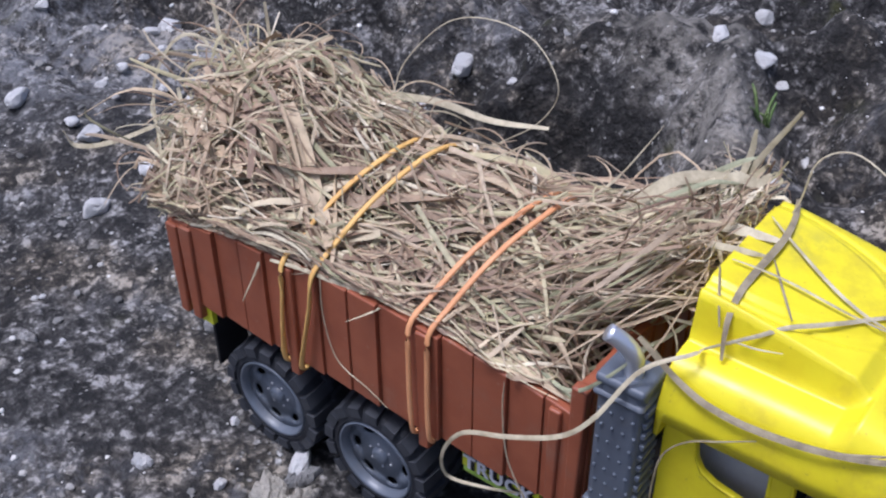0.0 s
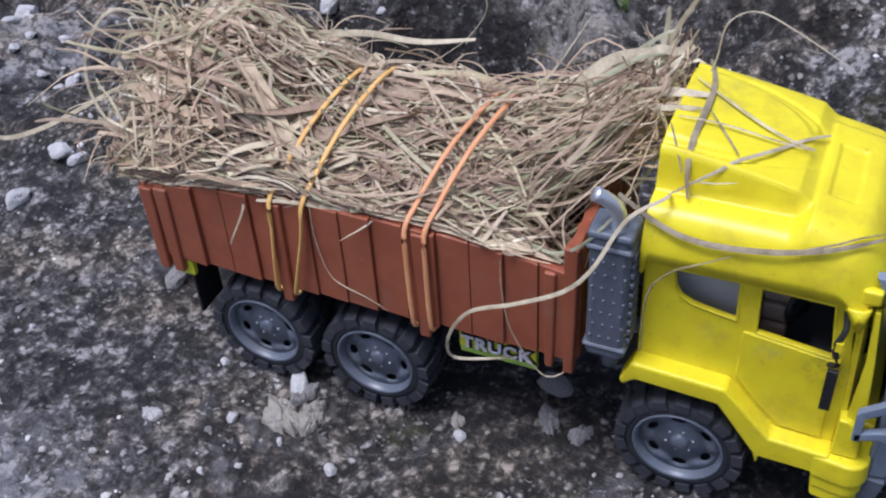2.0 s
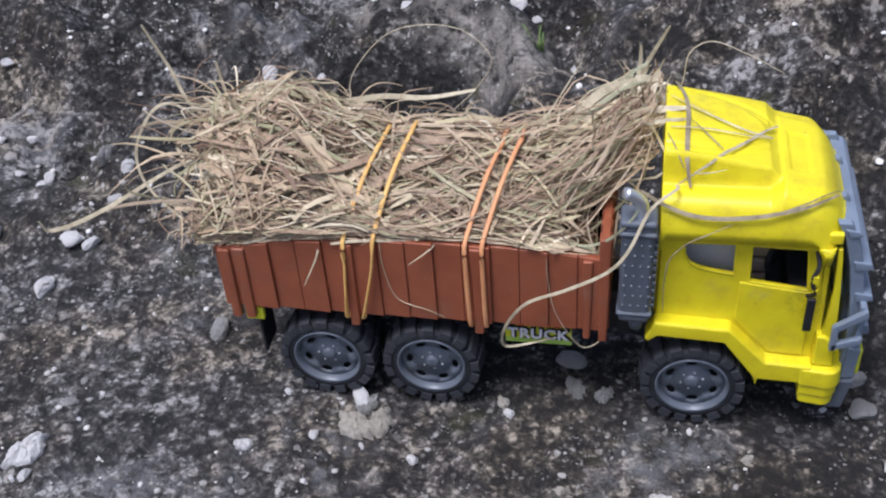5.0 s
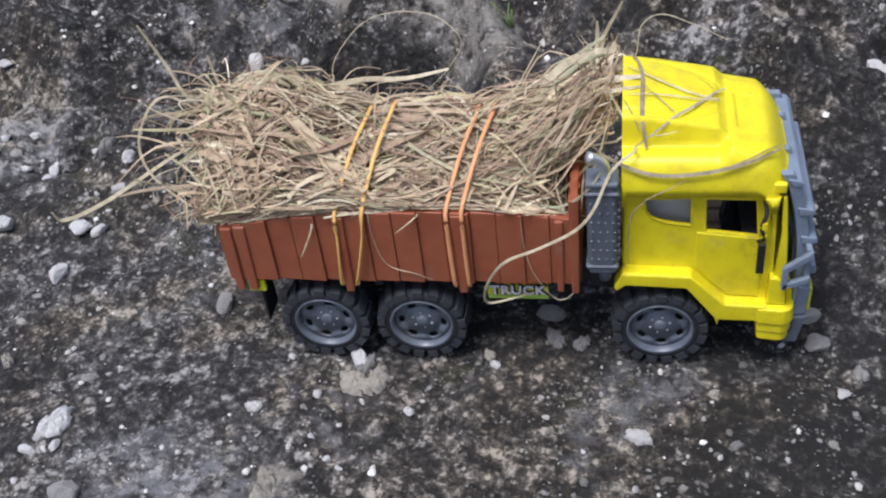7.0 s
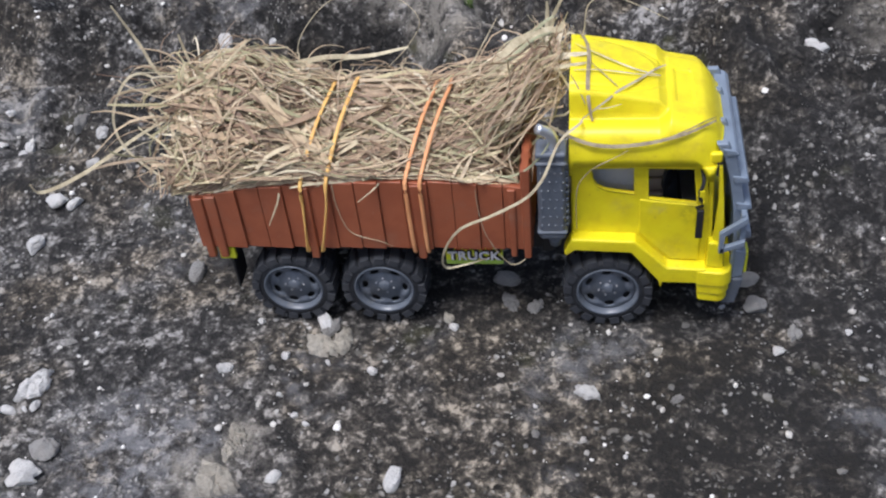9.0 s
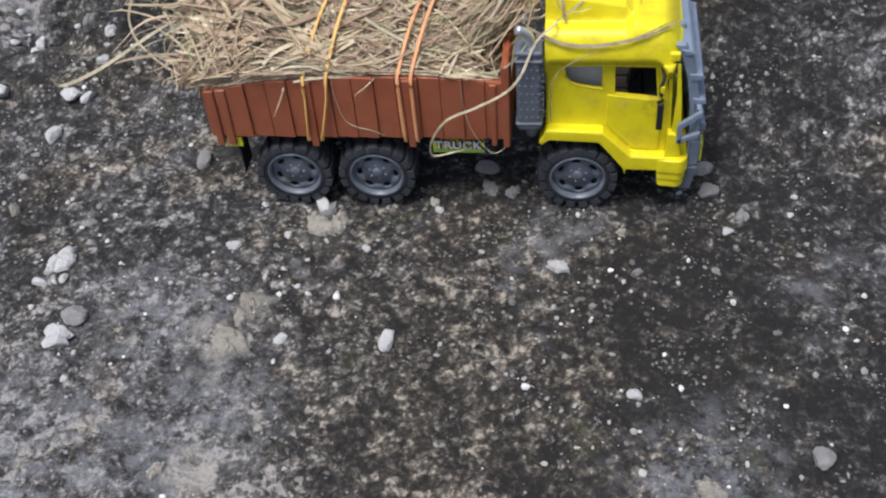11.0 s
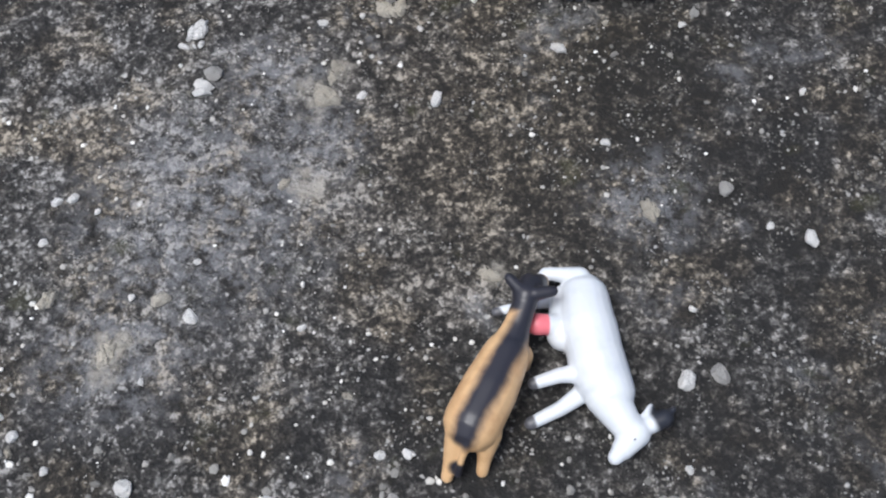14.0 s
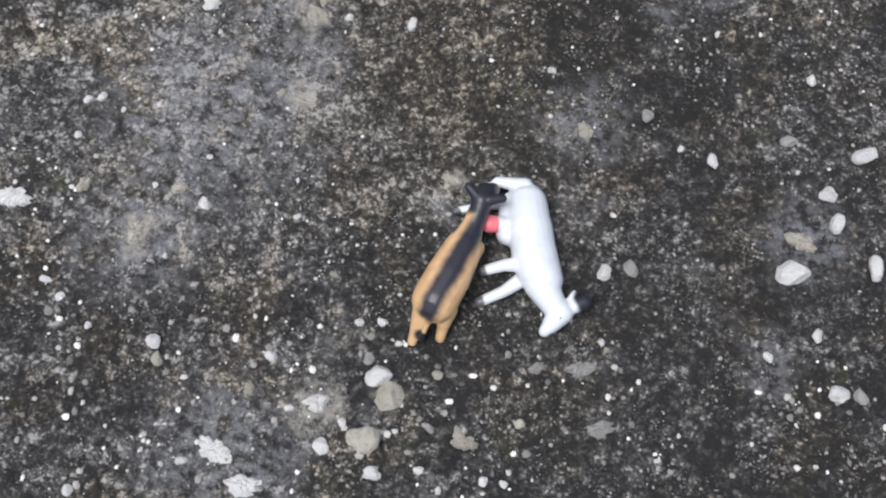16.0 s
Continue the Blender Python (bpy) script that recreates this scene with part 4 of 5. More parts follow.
def blade_of(rng, depth):
    """One blade: mostly laid lengthways, more tangled at the back."""
    x = rng.uniform(-0.056, 0.118)
    y = 0.001 + 0.075 * rng.random() ** 1.35
    roll = rng.random()
    ang = rng.gauss(0.0, 0.34) if roll < 0.55 else (rng.gauss(0.0, 0.8) if roll < 0.85 else rng.uniform(-1.5, 1.5))
    length = rng.uniform(0.030, 0.090)
    if x < -0.015:
        ang = rng.gauss(rng.choice((-0.45, 0.0, 0.5)), 0.45)
        length = rng.uniform(0.03, 0.075)
    elif x > 0.085:
        ang = rng.gauss(0.35, 0.55)
        length = rng.uniform(0.03, 0.06)
    if abs(ang) > 0.9:
        length *= 0.6
    kind = rng.random()
    if kind < 0.52:
        width = rng.uniform(0.0006, 0.0011)
    elif kind < 0.86:
        width = rng.uniform(0.0011, 0.0019)
    else:
        width, length = rng.uniform(0.0024, 0.0046), length * 0.6
    if x > 0.080:
        width = min(width, 0.0015)
    lift = 0.010 if x < -0.02 else 0.006
    return blade_points(rng, x, y, ang, length, depth, lift, rng.gauss(0, 0.10) if rng.random() < 0.85 else rng.gauss(0, 0.5)), width


def swept_blade(rng):
    """A blade drawn from the saddle up to the tuft behind the cab's roof."""
    a = Vector((rng.uniform(0.070, 0.122), rng.uniform(0.008, 0.070), 0))
    a.z = float(heap(a.x, a.y)) + rng.uniform(-0.008, 0.002)
    top = rng.random() ** 0.8
    b = Vector((rng.uniform(0.134, 0.152), rng.uniform(0.030, 0.074), 0.118 + 0.030 * top))
    m = a.lerp(b, 0.5) + Vector((rng.gauss(0, 0.007), rng.gauss(0, 0.011), rng.gauss(-0.002, 0.006)))
    c = b + Vector((rng.uniform(-0.004, 0.006), rng.gauss(0.002, 0.004), rng.uniform(-0.006, 0.012) * top))
    return glide([a, m, b, c], 12), rng.choice((0.0005, 0.0005, 0.0006, 0.0007, 0.0008, 0.0010, 0.0013, 0.0019))


def curl_of(rng):
    """A hair-thin curled strand that springs off the heap."""
    x, y = rng.uniform(-0.065, 0.125), 0.002 + 0.066 * rng.random()
    p = Vector((x, y, float(heap(x, y)) + 0.001))
    a, bend = rng.uniform(0, 6.28), rng.choice((-1, 1)) * rng.uniform(30, 130)
    rise = rng.uniform(0.1, 0.6)
    pts = [p.copy()]
    n, stp = 16, rng.uniform(0.0012, 0.0026)
    for i in range(n):
        a += bend * stp * rng.uniform(0.6, 1.3)
        p = p + Vector((math.cos(a), 0.6 * math.sin(a), rise * math.cos(i / n * 3.3) + 0.3 * math.sin(a))) * stp
        floor = float(heap(p.x, min(max(p.y, 0.003), 0.076))) if p.x > -0.05 else 0.09
        p.z = max(p.z, floor + 0.0006)
        if p.x > 0.150:
            break
        pts.append(p.copy())
    return pts


def build_load():
    rng = random.Random(11)
    load = thing("hay_load", (0.05, 0.038, 0.0605), "heap of dry tan grass blades piled in the truck bed", "hay")
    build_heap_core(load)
    verts, faces = [], []
    def lean():
        return Vector((rng.uniform(-0.5, 0.5), rng.uniform(-0.9, 0.2), 1)).normalized()
    for i in range(2100):
        pts, w = blade_of(rng, -0.020 + 0.022 * rng.random())
        ribbon(verts, faces, pts, w, lean(), rng.uniform(0.1, 0.7), twist=rng.gauss(0, 1.1))
    for i in range(300):
        pts, w = swept_blade(rng)
        ribbon(verts, faces, pts, w, lean(), rng.uniform(0.2, 0.7), twist=rng.gauss(0, 0.9))
    # a fringe along the near rim
    for i in range(130):
        x = rng.uniform(-0.046, 0.108)
        pts = blade_points(rng, x, rng.uniform(0.001, 0.007), rng.gauss(0.08, 0.35), rng.uniform(0.02, 0.055), rng.uniform(-0.002, 0.003), 0.006, rng.gauss(0, 0.15))
        ribbon(verts, faces, pts, rng.uniform(0.0005, 0.0011), lean(), rng.uniform(0.1, 0.7), twist=rng.gauss(0, 1.1))
    # the bulge over the near rim and over the tailgate
    for i in range(170):
        x, n, slope = rng.uniform(-0.054, 0.022), rng.uniform(0.018, 0.045), rng.gauss(0, 0.34)
        rise, y = 0.0012 + 0.011 * rng.random() ** 1.3, rng.uniform(-0.0025, 0.003)
        pts = []
        for j in range(9):
            u = j / 8 - 0.5
            px = max(x + u * n, -0.054)
            pts.append(Vector((px, y + 0.003 * math.cos(3 * u) - 0.003 + 0.004 * abs(u), max(bed_top(px) + 0.0010, bed_top(px) + rise + slope * u * n - 0.003 * u * u * 4))))
        ribbon(verts, faces, pts, rng.choice((0.0005, 0.0007, 0.0009, 0.0013)), Vector((rng.uniform(-0.3, 0.3), -0.9, 0.6)).normalized(), rng.uniform(0.1, 0.6), twist=rng.gauss(0, 1.0))
    # stray ends that stick out of the heap
    for i in range(170):
        x = rng.choice((rng.uniform(-0.066, -0.03), rng.uniform(-0.06, 0.13), rng.uniform(0.125, 0.148)))
        y = rng.uniform(0.004, 0.074)
        a = Vector((x, y, float(heap(x, y)) - 0.003))
        out = Vector((rng.gauss(-0.6 if x < -0.02 else (0.5 if x > 0.12 else 0), 0.8), rng.gauss(0, 0.6), rng.uniform(0.1, 0.8))).normalized()
        n = rng.uniform(0.012, 0.032)
        sag = Vector((rng.gauss(0, 0.3), rng.gauss(0, 0.3), rng.uniform(-0.9, 0.1)))
        line = glide([a, a + out * n * 0.5, a + out * n + sag * n * 0.3, a + out * n * 1.25 + sag * n * 0.9], 9)
        if any(p.y < 0.002 and p.z < 0.103 for p in line) or any(p.x > 0.154 and p.z < 0.15 for p in line):
            continue
        ribbon(verts, faces, line, rng.choice((0.0005, 0.0007, 0.001, 0.0016)), Vector((rng.gauss(0, 1), -1, 0.5)).normalized(), 0.3, twist=rng.gauss(0, 1.5))
    for i in range(190):
        ribbon(verts, faces, curl_of(rng), rng.uniform(0.0004, 0.0007), Vector((0.2, -0.5, 0.8)).normalized(), 0.3)
    me = bpy.data.meshes.new("grass_mass")
    me.from_pydata(verts, [], faces)
    tagged(part_of("grass_mass", me, straw_many, load), kind="stuff")
    for i in range(290):
        pts, w = blade_of(rng, 0.0005 + 0.003 * rng.random()) if i < 235 else swept_blade(rng)
        vs, fs = [], []
        ribbon(vs, fs, pts, w * 1.15, lean(), rng.uniform(0.1, 0.6), twist=rng.gauss(0, 1.3))
        me = bpy.data.meshes.new("grass_blade")
        me.from_pydata(vs, [], fs)
        part_of("grass_blade", me, straw_one, load)


build_load()

# long loose strands: width, then the points that each one passes through
STRANDS_BED = [
    (0.0019, (-0.086, 0.060, 0.171), (-0.077, 0.060, 0.148), (-0.067, 0.055, 0.130), (-0.043, 0.050, 0.119)),
    (0.0024, (-0.154, 0.030, 0.074), (-0.149, 0.032, 0.067), (-0.122, 0.035, 0.078), (-0.075, 0.040, 0.106), (-0.051, 0.045, 0.114)),
    (0.0017, (-0.061, 0.050, 0.126), (-0.076, 0.050, 0.135), (-0.086, 0.045, 0.131), (-0.095, 0.040, 0.113), (-0.091, 0.035, 0.096), (-0.073, 0.030, 0.080), (-0.053, 0.020, 0.082)),
    (0.0030, (-0.022, 0.070, 0.127), (-0.001, 0.075, 0.124), (0.021, 0.078, 0.126), (0.043, 0.080, 0.125), (0.066, 0.082, 0.129)),
    (0.0006, (0.014, 0.060, 0.123), (0.007, 0.070, 0.132), (0.010, 0.075, 0.143), (0.025, 0.078, 0.159), (0.043, 0.078, 0.165), (0.063, 0.075, 0.164), (0.076, 0.070, 0.153), (0.069, 0.070, 0.138), (0.058, 0.060, 0.130)),
    (0.0011, (0.093, 0.050, 0.119), (0.101, 0.055, 0.130), (0.107, 0.060, 0.138), (0.118, 0.062, 0.158)),
    (0.0022, (0.138, 0.060, 0.129), (0.144, 0.068, 0.149), (0.155, 0.070, 0.172)),
    (0.0022, (0.141, 0.060, 0.136), (0.143, 0.068, 0.152), (0.143, 0.070, 0.162)),
    (0.0005, (0.034, -0.003, 0.102), (0.035, -0.004, 0.086), (0.040, -0.004, 0.069), (0.054, -0.004, 0.063), (0.062, -0.004, 0.059)),
    (0.0011, (0.004, 0.002, 0.102), (0.005, -0.004, 0.093), (-0.003, -0.006, 0.075)),
    (0.0006, (0.108, -0.003, 0.100), (0.109, -0.005, 0.086), (0.113, -0.006, 0.067), (0.124, -0.004, 0.047), (0.133, -0.003, 0.052), (0.131, -0.003, 0.062)),
    (0.0016, (0.012, -0.004, 0.099), (0.026, -0.003, 0.101), (0.046, -0.001, 0.101), (0.066, 0.001, 0.100)),
    (0.001, (0.067, 0.000, 0.101), (0.086, 0.000, 0.101), (0.106, 0.000, 0.100), (0.129, 0.001, 0.097)),
    (0.0008, (0.061, 0.000, 0.102), (0.056, -0.004, 0.098), (0.047, -0.006, 0.091)),
    (0.0017, (-0.058, 0.070, 0.147), (-0.055, 0.068, 0.132), (-0.047, 0.060, 0.120)),
    (0.0016, (-0.043, 0.060, 0.138), (-0.037, 0.062, 0.140), (-0.022, 0.060, 0.142), (-0.006, 0.055, 0.130)),
    (0.005, (-0.054, 0.055, 0.126), (-0.036, 0.056, 0.134), (-0.016, 0.056, 0.141), (-0.003, 0.050, 0.139)),
    (0.0045, (-0.010, 0.040, 0.114), (-0.001, 0.045, 0.124), (0.018, 0.050, 0.133)),
    (0.0045, (0.112, 0.050, 0.129), (0.126, 0.056, 0.145), (0.143, 0.062, 0.150)),
    (0.004, (0.097, 0.045, 0.120), (0.117, 0.050, 0.133), (0.138, 0.058, 0.149)),
    (0.004, (0.133, 0.045, 0.141), (0.146, 0.045, 0.144), (0.164, 0.045, 0.146)),
    (0.0014, (0.023, 0.045, 0.122), (0.038, 0.035, 0.114), (0.052, 0.025, 0.107)),
    (0.0012, (0.095, 0.050, 0.128), (0.101, 0.045, 0.123), (0.104, 0.035, 0.114), (0.103, 0.020, 0.103), (0.107, 0.006, 0.100)),
    (0.004, (-0.077, 0.020, 0.101), (-0.063, 0.020, 0.094), (-0.045, 0.015, 0.090), (-0.019, 0.004, 0.093)),
    (0.002, (-0.054, 0.035, 0.123), (-0.054, 0.030, 0.109), (-0.051, 0.020, 0.100)),
]
STRANDS_TUFT = [
    (0.0034, (0.139, 0.060, 0.146), (0.143, 0.060, 0.151), (0.149, 0.062, 0.150), (0.152, 0.064, 0.153)),
    (0.0030, (0.130, 0.050, 0.131), (0.138, 0.050, 0.138), (0.143, 0.048, 0.147)),
    (0.0019, (0.120, 0.058, 0.131), (0.130, 0.060, 0.143), (0.141, 0.063, 0.153), (0.147, 0.064, 0.157)),
    (0.0016, (0.112, 0.050, 0.126), (0.124, 0.052, 0.139), (0.137, 0.055, 0.149), (0.146, 0.056, 0.152)),
    (0.0013, (0.118, 0.004, 0.101), (0.125, 0.000, 0.103), (0.134, -0.004, 0.110), (0.143, -0.006, 0.122), (0.150, 0.004, 0.130)),
    (0.0014, (0.100, 0.004, 0.102), (0.113, 0.004, 0.101), (0.124, 0.002, 0.101), (0.130, 0.001, 0.099)),
]
STRANDS_CAB = [
    (0.0007, (0.158, 0.062, 0.137), (0.162, 0.062, 0.149), (0.164, 0.064, 0.162), (0.173, 0.064, 0.168), (0.187, 0.060, 0.165), (0.204, 0.058, 0.157)),
    (0.0024, (0.1465, 0.002, 0.1322), (0.1521, 0.0016, 0.1287), (0.1572, 0.001, 0.126), (0.162, 0.0002, 0.1242), (0.1671, -0.0005, 0.1229), (0.1725, -0.0008, 0.1222), (0.178, -0.0009, 0.122), (0.1838, -0.0008, 0.1223), (0.1901, -0.0006, 0.123), (0.1968, -0.0004, 0.1242), (0.2035, 0.0, 0.1259), (0.2097, 0.0008, 0.1275), (0.2152, 0.0025, 0.1288), (0.2204, 0.0056, 0.1293), (0.2259, 0.0104, 0.129)),
    (0.001, (0.1725, -0.0009, 0.1222), (0.1787, -0.001, 0.122), (0.185, -0.0009, 0.1221), (0.1914, -0.0007, 0.1228), (0.1976, -0.0003, 0.1243), (0.2035, 0.0002, 0.1263), (0.2089, 0.0013, 0.1283), (0.214, 0.0033, 0.1296), (0.2197, 0.0074, 0.1302), (0.2263, 0.0138, 0.1286)),
    (0.0026, (0.1594, 0.0696, 0.1445), (0.1626, 0.0593, 0.1453), (0.1644, 0.0488, 0.1457), (0.1647, 0.0385, 0.1457), (0.1645, 0.029, 0.1452), (0.1644, 0.0208, 0.1439), (0.1647, 0.0152, 0.1399), (0.1656, 0.012, 0.1349), (0.1668, 0.0096, 0.1296)),
    (0.0013, (0.1577, 0.0543, 0.1463), (0.1644, 0.0494, 0.1456), (0.1712, 0.045, 0.1447), (0.1782, 0.0409, 0.1436), (0.1856, 0.0374, 0.1422), (0.193, 0.0356, 0.1405), (0.2002, 0.0359, 0.1384)),
    (0.001, (0.1575, 0.0296, 0.1463), (0.1641, 0.0307, 0.1457), (0.1705, 0.0315, 0.1449), (0.1765, 0.0319, 0.1439), (0.1823, 0.032, 0.1429), (0.188, 0.0324, 0.1417), (0.1941, 0.0335, 0.1402), (0.2002, 0.0354, 0.1384)),
    (0.0009, (0.1562, 0.0248, 0.1463), (0.1597, 0.0181, 0.1436), (0.1634, 0.0128, 0.1371)),
    (0.0009, (0.1661, 0.0372, 0.1456), (0.1727, 0.0284, 0.144), (0.1792, 0.0202, 0.1421)),
    (0.0024, (0.1427, 0.036, 0.1422), (0.1483, 0.0359, 0.1434), (0.1537, 0.0357, 0.1447), (0.1588, 0.0357, 0.1457), (0.1638, 0.0366, 0.1459)),
    (0.0016, (0.2035, 0.0502, 0.1353), (0.1969, 0.0394, 0.1393), (0.1907, 0.0305, 0.1407), (0.1848, 0.0235, 0.1414), (0.1791, 0.018, 0.1414), (0.1733, 0.0143, 0.1382), (0.1672, 0.0121, 0.1342), (0.1609, 0.0104, 0.1296)),
    (0.0007, (0.1677, 0.0125, 0.1346), (0.1744, 0.0127, 0.1353), (0.1809, 0.0131, 0.137)),
    (0.0008, (0.159, -0.004, 0.072), (0.1588, -0.0035, 0.090), (0.1605, -0.003, 0.101), (0.167, -0.0045, 0.111), (0.176, -0.0040, 0.1165), (0.184, -0.0030, 0.121)),
    (0.0018, (0.161, 0.0108, 0.1293), (0.1610, 0.0030, 0.1330), (0.151, -0.004, 0.127), (0.143, -0.012, 0.111), (0.134, -0.014, 0.100), (0.117, -0.014, 0.089), (0.100, -0.013, 0.079), (0.090, -0.010, 0.061), (0.089, -0.006, 0.046), (0.101, -0.002, 0.045), (0.116, 0.004, 0.046)),
]


straw_pale = Mat("bleached_grass")
_v = straw_pale.coord()
straw_pale = straw_pale.done(straw_pale.mix(straw_pale.span(straw_pale.noise(_v, 140, 5, 0.7), 0.35, 0.7), (0.60, 0.53, 0.36), (0.36, 0.30, 0.19)), 0.6)


straw_brown = Mat("weathered_grass")
_v = straw_brown.coord()
straw_brown = straw_brown.done(straw_brown.mix(straw_brown.span(straw_brown.noise(_v, 140, 5, 0.7), 0.35, 0.7), (0.36, 0.30, 0.19), (0.16, 0.125, 0.075)), 0.6)


def build_strand(width, pts, group, mat=straw_pale):
    verts, faces = [], []
    line = glide(pts, 8 + 5 * len(pts))
    up = Vector((0.1, -0.75, 0.65)).normalized() if width > 0.0012 else Vector((0.2, -0.3, 0.9)).normalized()
    ribbon(verts, faces, line, width * 0.9, up, 0.22, 0.00015, twist=1.1 * math.sin(width * 9000 + len(pts)))
    me = bpy.data.meshes.new("grass_strand")
    me.from_pydata(verts, [], faces)
    ob = part_of("grass_strand", me, mat)
    word = "broad dry grass leaf" if width > 0.003 else ("thin curled dry grass strand" if width < 0.001 else "long dry grass stalk")
    tagged(ob, word + (" trailing over the yellow cab" if group else " sticking out of the hay load"), "grass strand", "loose grass strands")


straw_olive = Mat("olive_grass")
_v = straw_olive.coord()
straw_olive = straw_olive.done(straw_olive.mix(straw_olive.span(straw_olive.noise(_v, 140, 5, 0.7), 0.35, 0.7), (0.42, 0.43, 0.27), (0.25, 0.25, 0.15)), 0.6)


for i, (w, *pts) in enumerate(STRANDS_TUFT):
    build_strand(w, pts, 0, straw_pale if i < 2 else straw_olive)
for w, *pts in STRANDS_BED:
    build_strand(w, pts, 0)
for i, (w, *pts) in enumerate(STRANDS_CAB):
    build_strand(w * 0.9, pts, 1, straw_brown if i in (1, 2, 3, 6, 7, 11) else straw_pale)


# ---- rubber bands that hold the load ----
def build_band(name, mat, low, rim, top, label):
    """One elastic loop: two runs up the bed's side and over the load, joined under a post."""
    bm = bmesh.new()
    near, far = [], []
    for k, (xl, xr, xt) in enumerate(zip(low, rim, top)):
        run = [Vector((xl, -0.0015, 0.0548)), Vector((xl, -0.0046, 0.0560)), Vector((xl * 0.7 + xr * 0.3, -0.0056, 0.0665)), Vector((xr * 0.85 + xl * 0.15, -0.0052, 0.088)), Vector((xr, -0.0040, bed_top(xr) + 0.0005))]
        crest = float(heap(xt, 0.046)) + 0.0050
        for i in range(1, 8):
            u = i / 7
            x = xr + (xt - xr) * u
            z0 = bed_top(xr) + 0.0015
            run.append(Vector((x, -0.003 + 0.049 * u, z0 + (crest - z0) * u + 0.0045 * math.sin(math.pi * u))))
        run.append(Vector((xt, 0.060, crest - 0.003)))
        run += [Vector((xt, 0.074, float(heap(xt, 0.074)) + 0.003)), Vector((xt, WIDE + 0.004, bed_top(xt))), Vector((xt, WIDE + 0.0055, 0.07)), Vector((xl, WIDE + 0.004, 0.0535))]
        (near if k == 0 else far).extend(glide(run, 70))
    x = sum(low) / 2
    under = [Vector((x, 0.0030, 0.0545))]
    over = [Vector((x, WIDE + 0.0045, 0.0515))]
    tube(bm, near + over + far[::-1] + under, 0.00110, 8, closed=True, flat=0.6)
    return tagged(part(name, bm, mat, smooth=True), label, "rubber band", "rubber bands round the load")


build_band("rubber_band", elastic_yellow, (0.0148, 0.0226), (0.0176, 0.0312), (0.029, 0.0412), "stretched yellow rubber band holding the hay down")
build_band("rubber_band", elastic_orange, (0.0735, 0.0806), (0.0726, 0.0802), (0.0838, 0.0928), "stretched orange rubber band holding the hay down")


# ---- the two toy animals ----
def build_figure(name, limbs, mat, label):
    """One plain mesh, fused from tapered rods: each is two ends with their radii."""
    bm = bmesh.new()
    for (ax, ay, az, ar), (bx, by, bz, br) in limbs:
        a, b = Vector((ax, ay, az)), Vector((bx, by, bz))
        n = 20
        d = (b - a).normalized()
        s = d.cross(Vector((0.3, 0.2, 1))).normalized()
        u = s.cross(d)
        rings = []
        spots = [(a - d * ar * math.cos(t), ar * math.sin(t)) for t in (0.25, 0.7, 1.2)] + [(a.lerp(b, i / 5), ar + (br - ar) * i / 5) for i in range(6)] + [(b + d * br * math.cos(t), br * math.sin(t)) for t in (1.2, 0.7, 0.25)]
        for c, r in spots:
            rings.append([bm.verts.new(c + s * (math.cos(t) * r) + u * (math.sin(t) * r)) for t in (2 * math.pi * j / n for j in range(n))])
        for p, q in zip(rings, rings[1:]):
            for j in range(n):
                bm.faces.new((p[j], p[(j + 1) % n], q[(j + 1) % n], q[j]))
        bm.faces.new(rings[0][::-1])
        bm.faces.new(rings[-1])
    bmesh.ops.recalc_face_normals(bm, faces=bm.faces)
    ob = part(name, bm, mat, smooth=True)
    r = ob.modifiers.new("fuse", "REMESH")
    r.mode, r.voxel_size, r.use_smooth_shade = "VOXEL", 0.0009, True
    s = ob.modifiers.new("smooth", "SMOOTH")
    s.factor, s.iterations = 0.5, 14
    return tagged(ob, label, "toy figure")


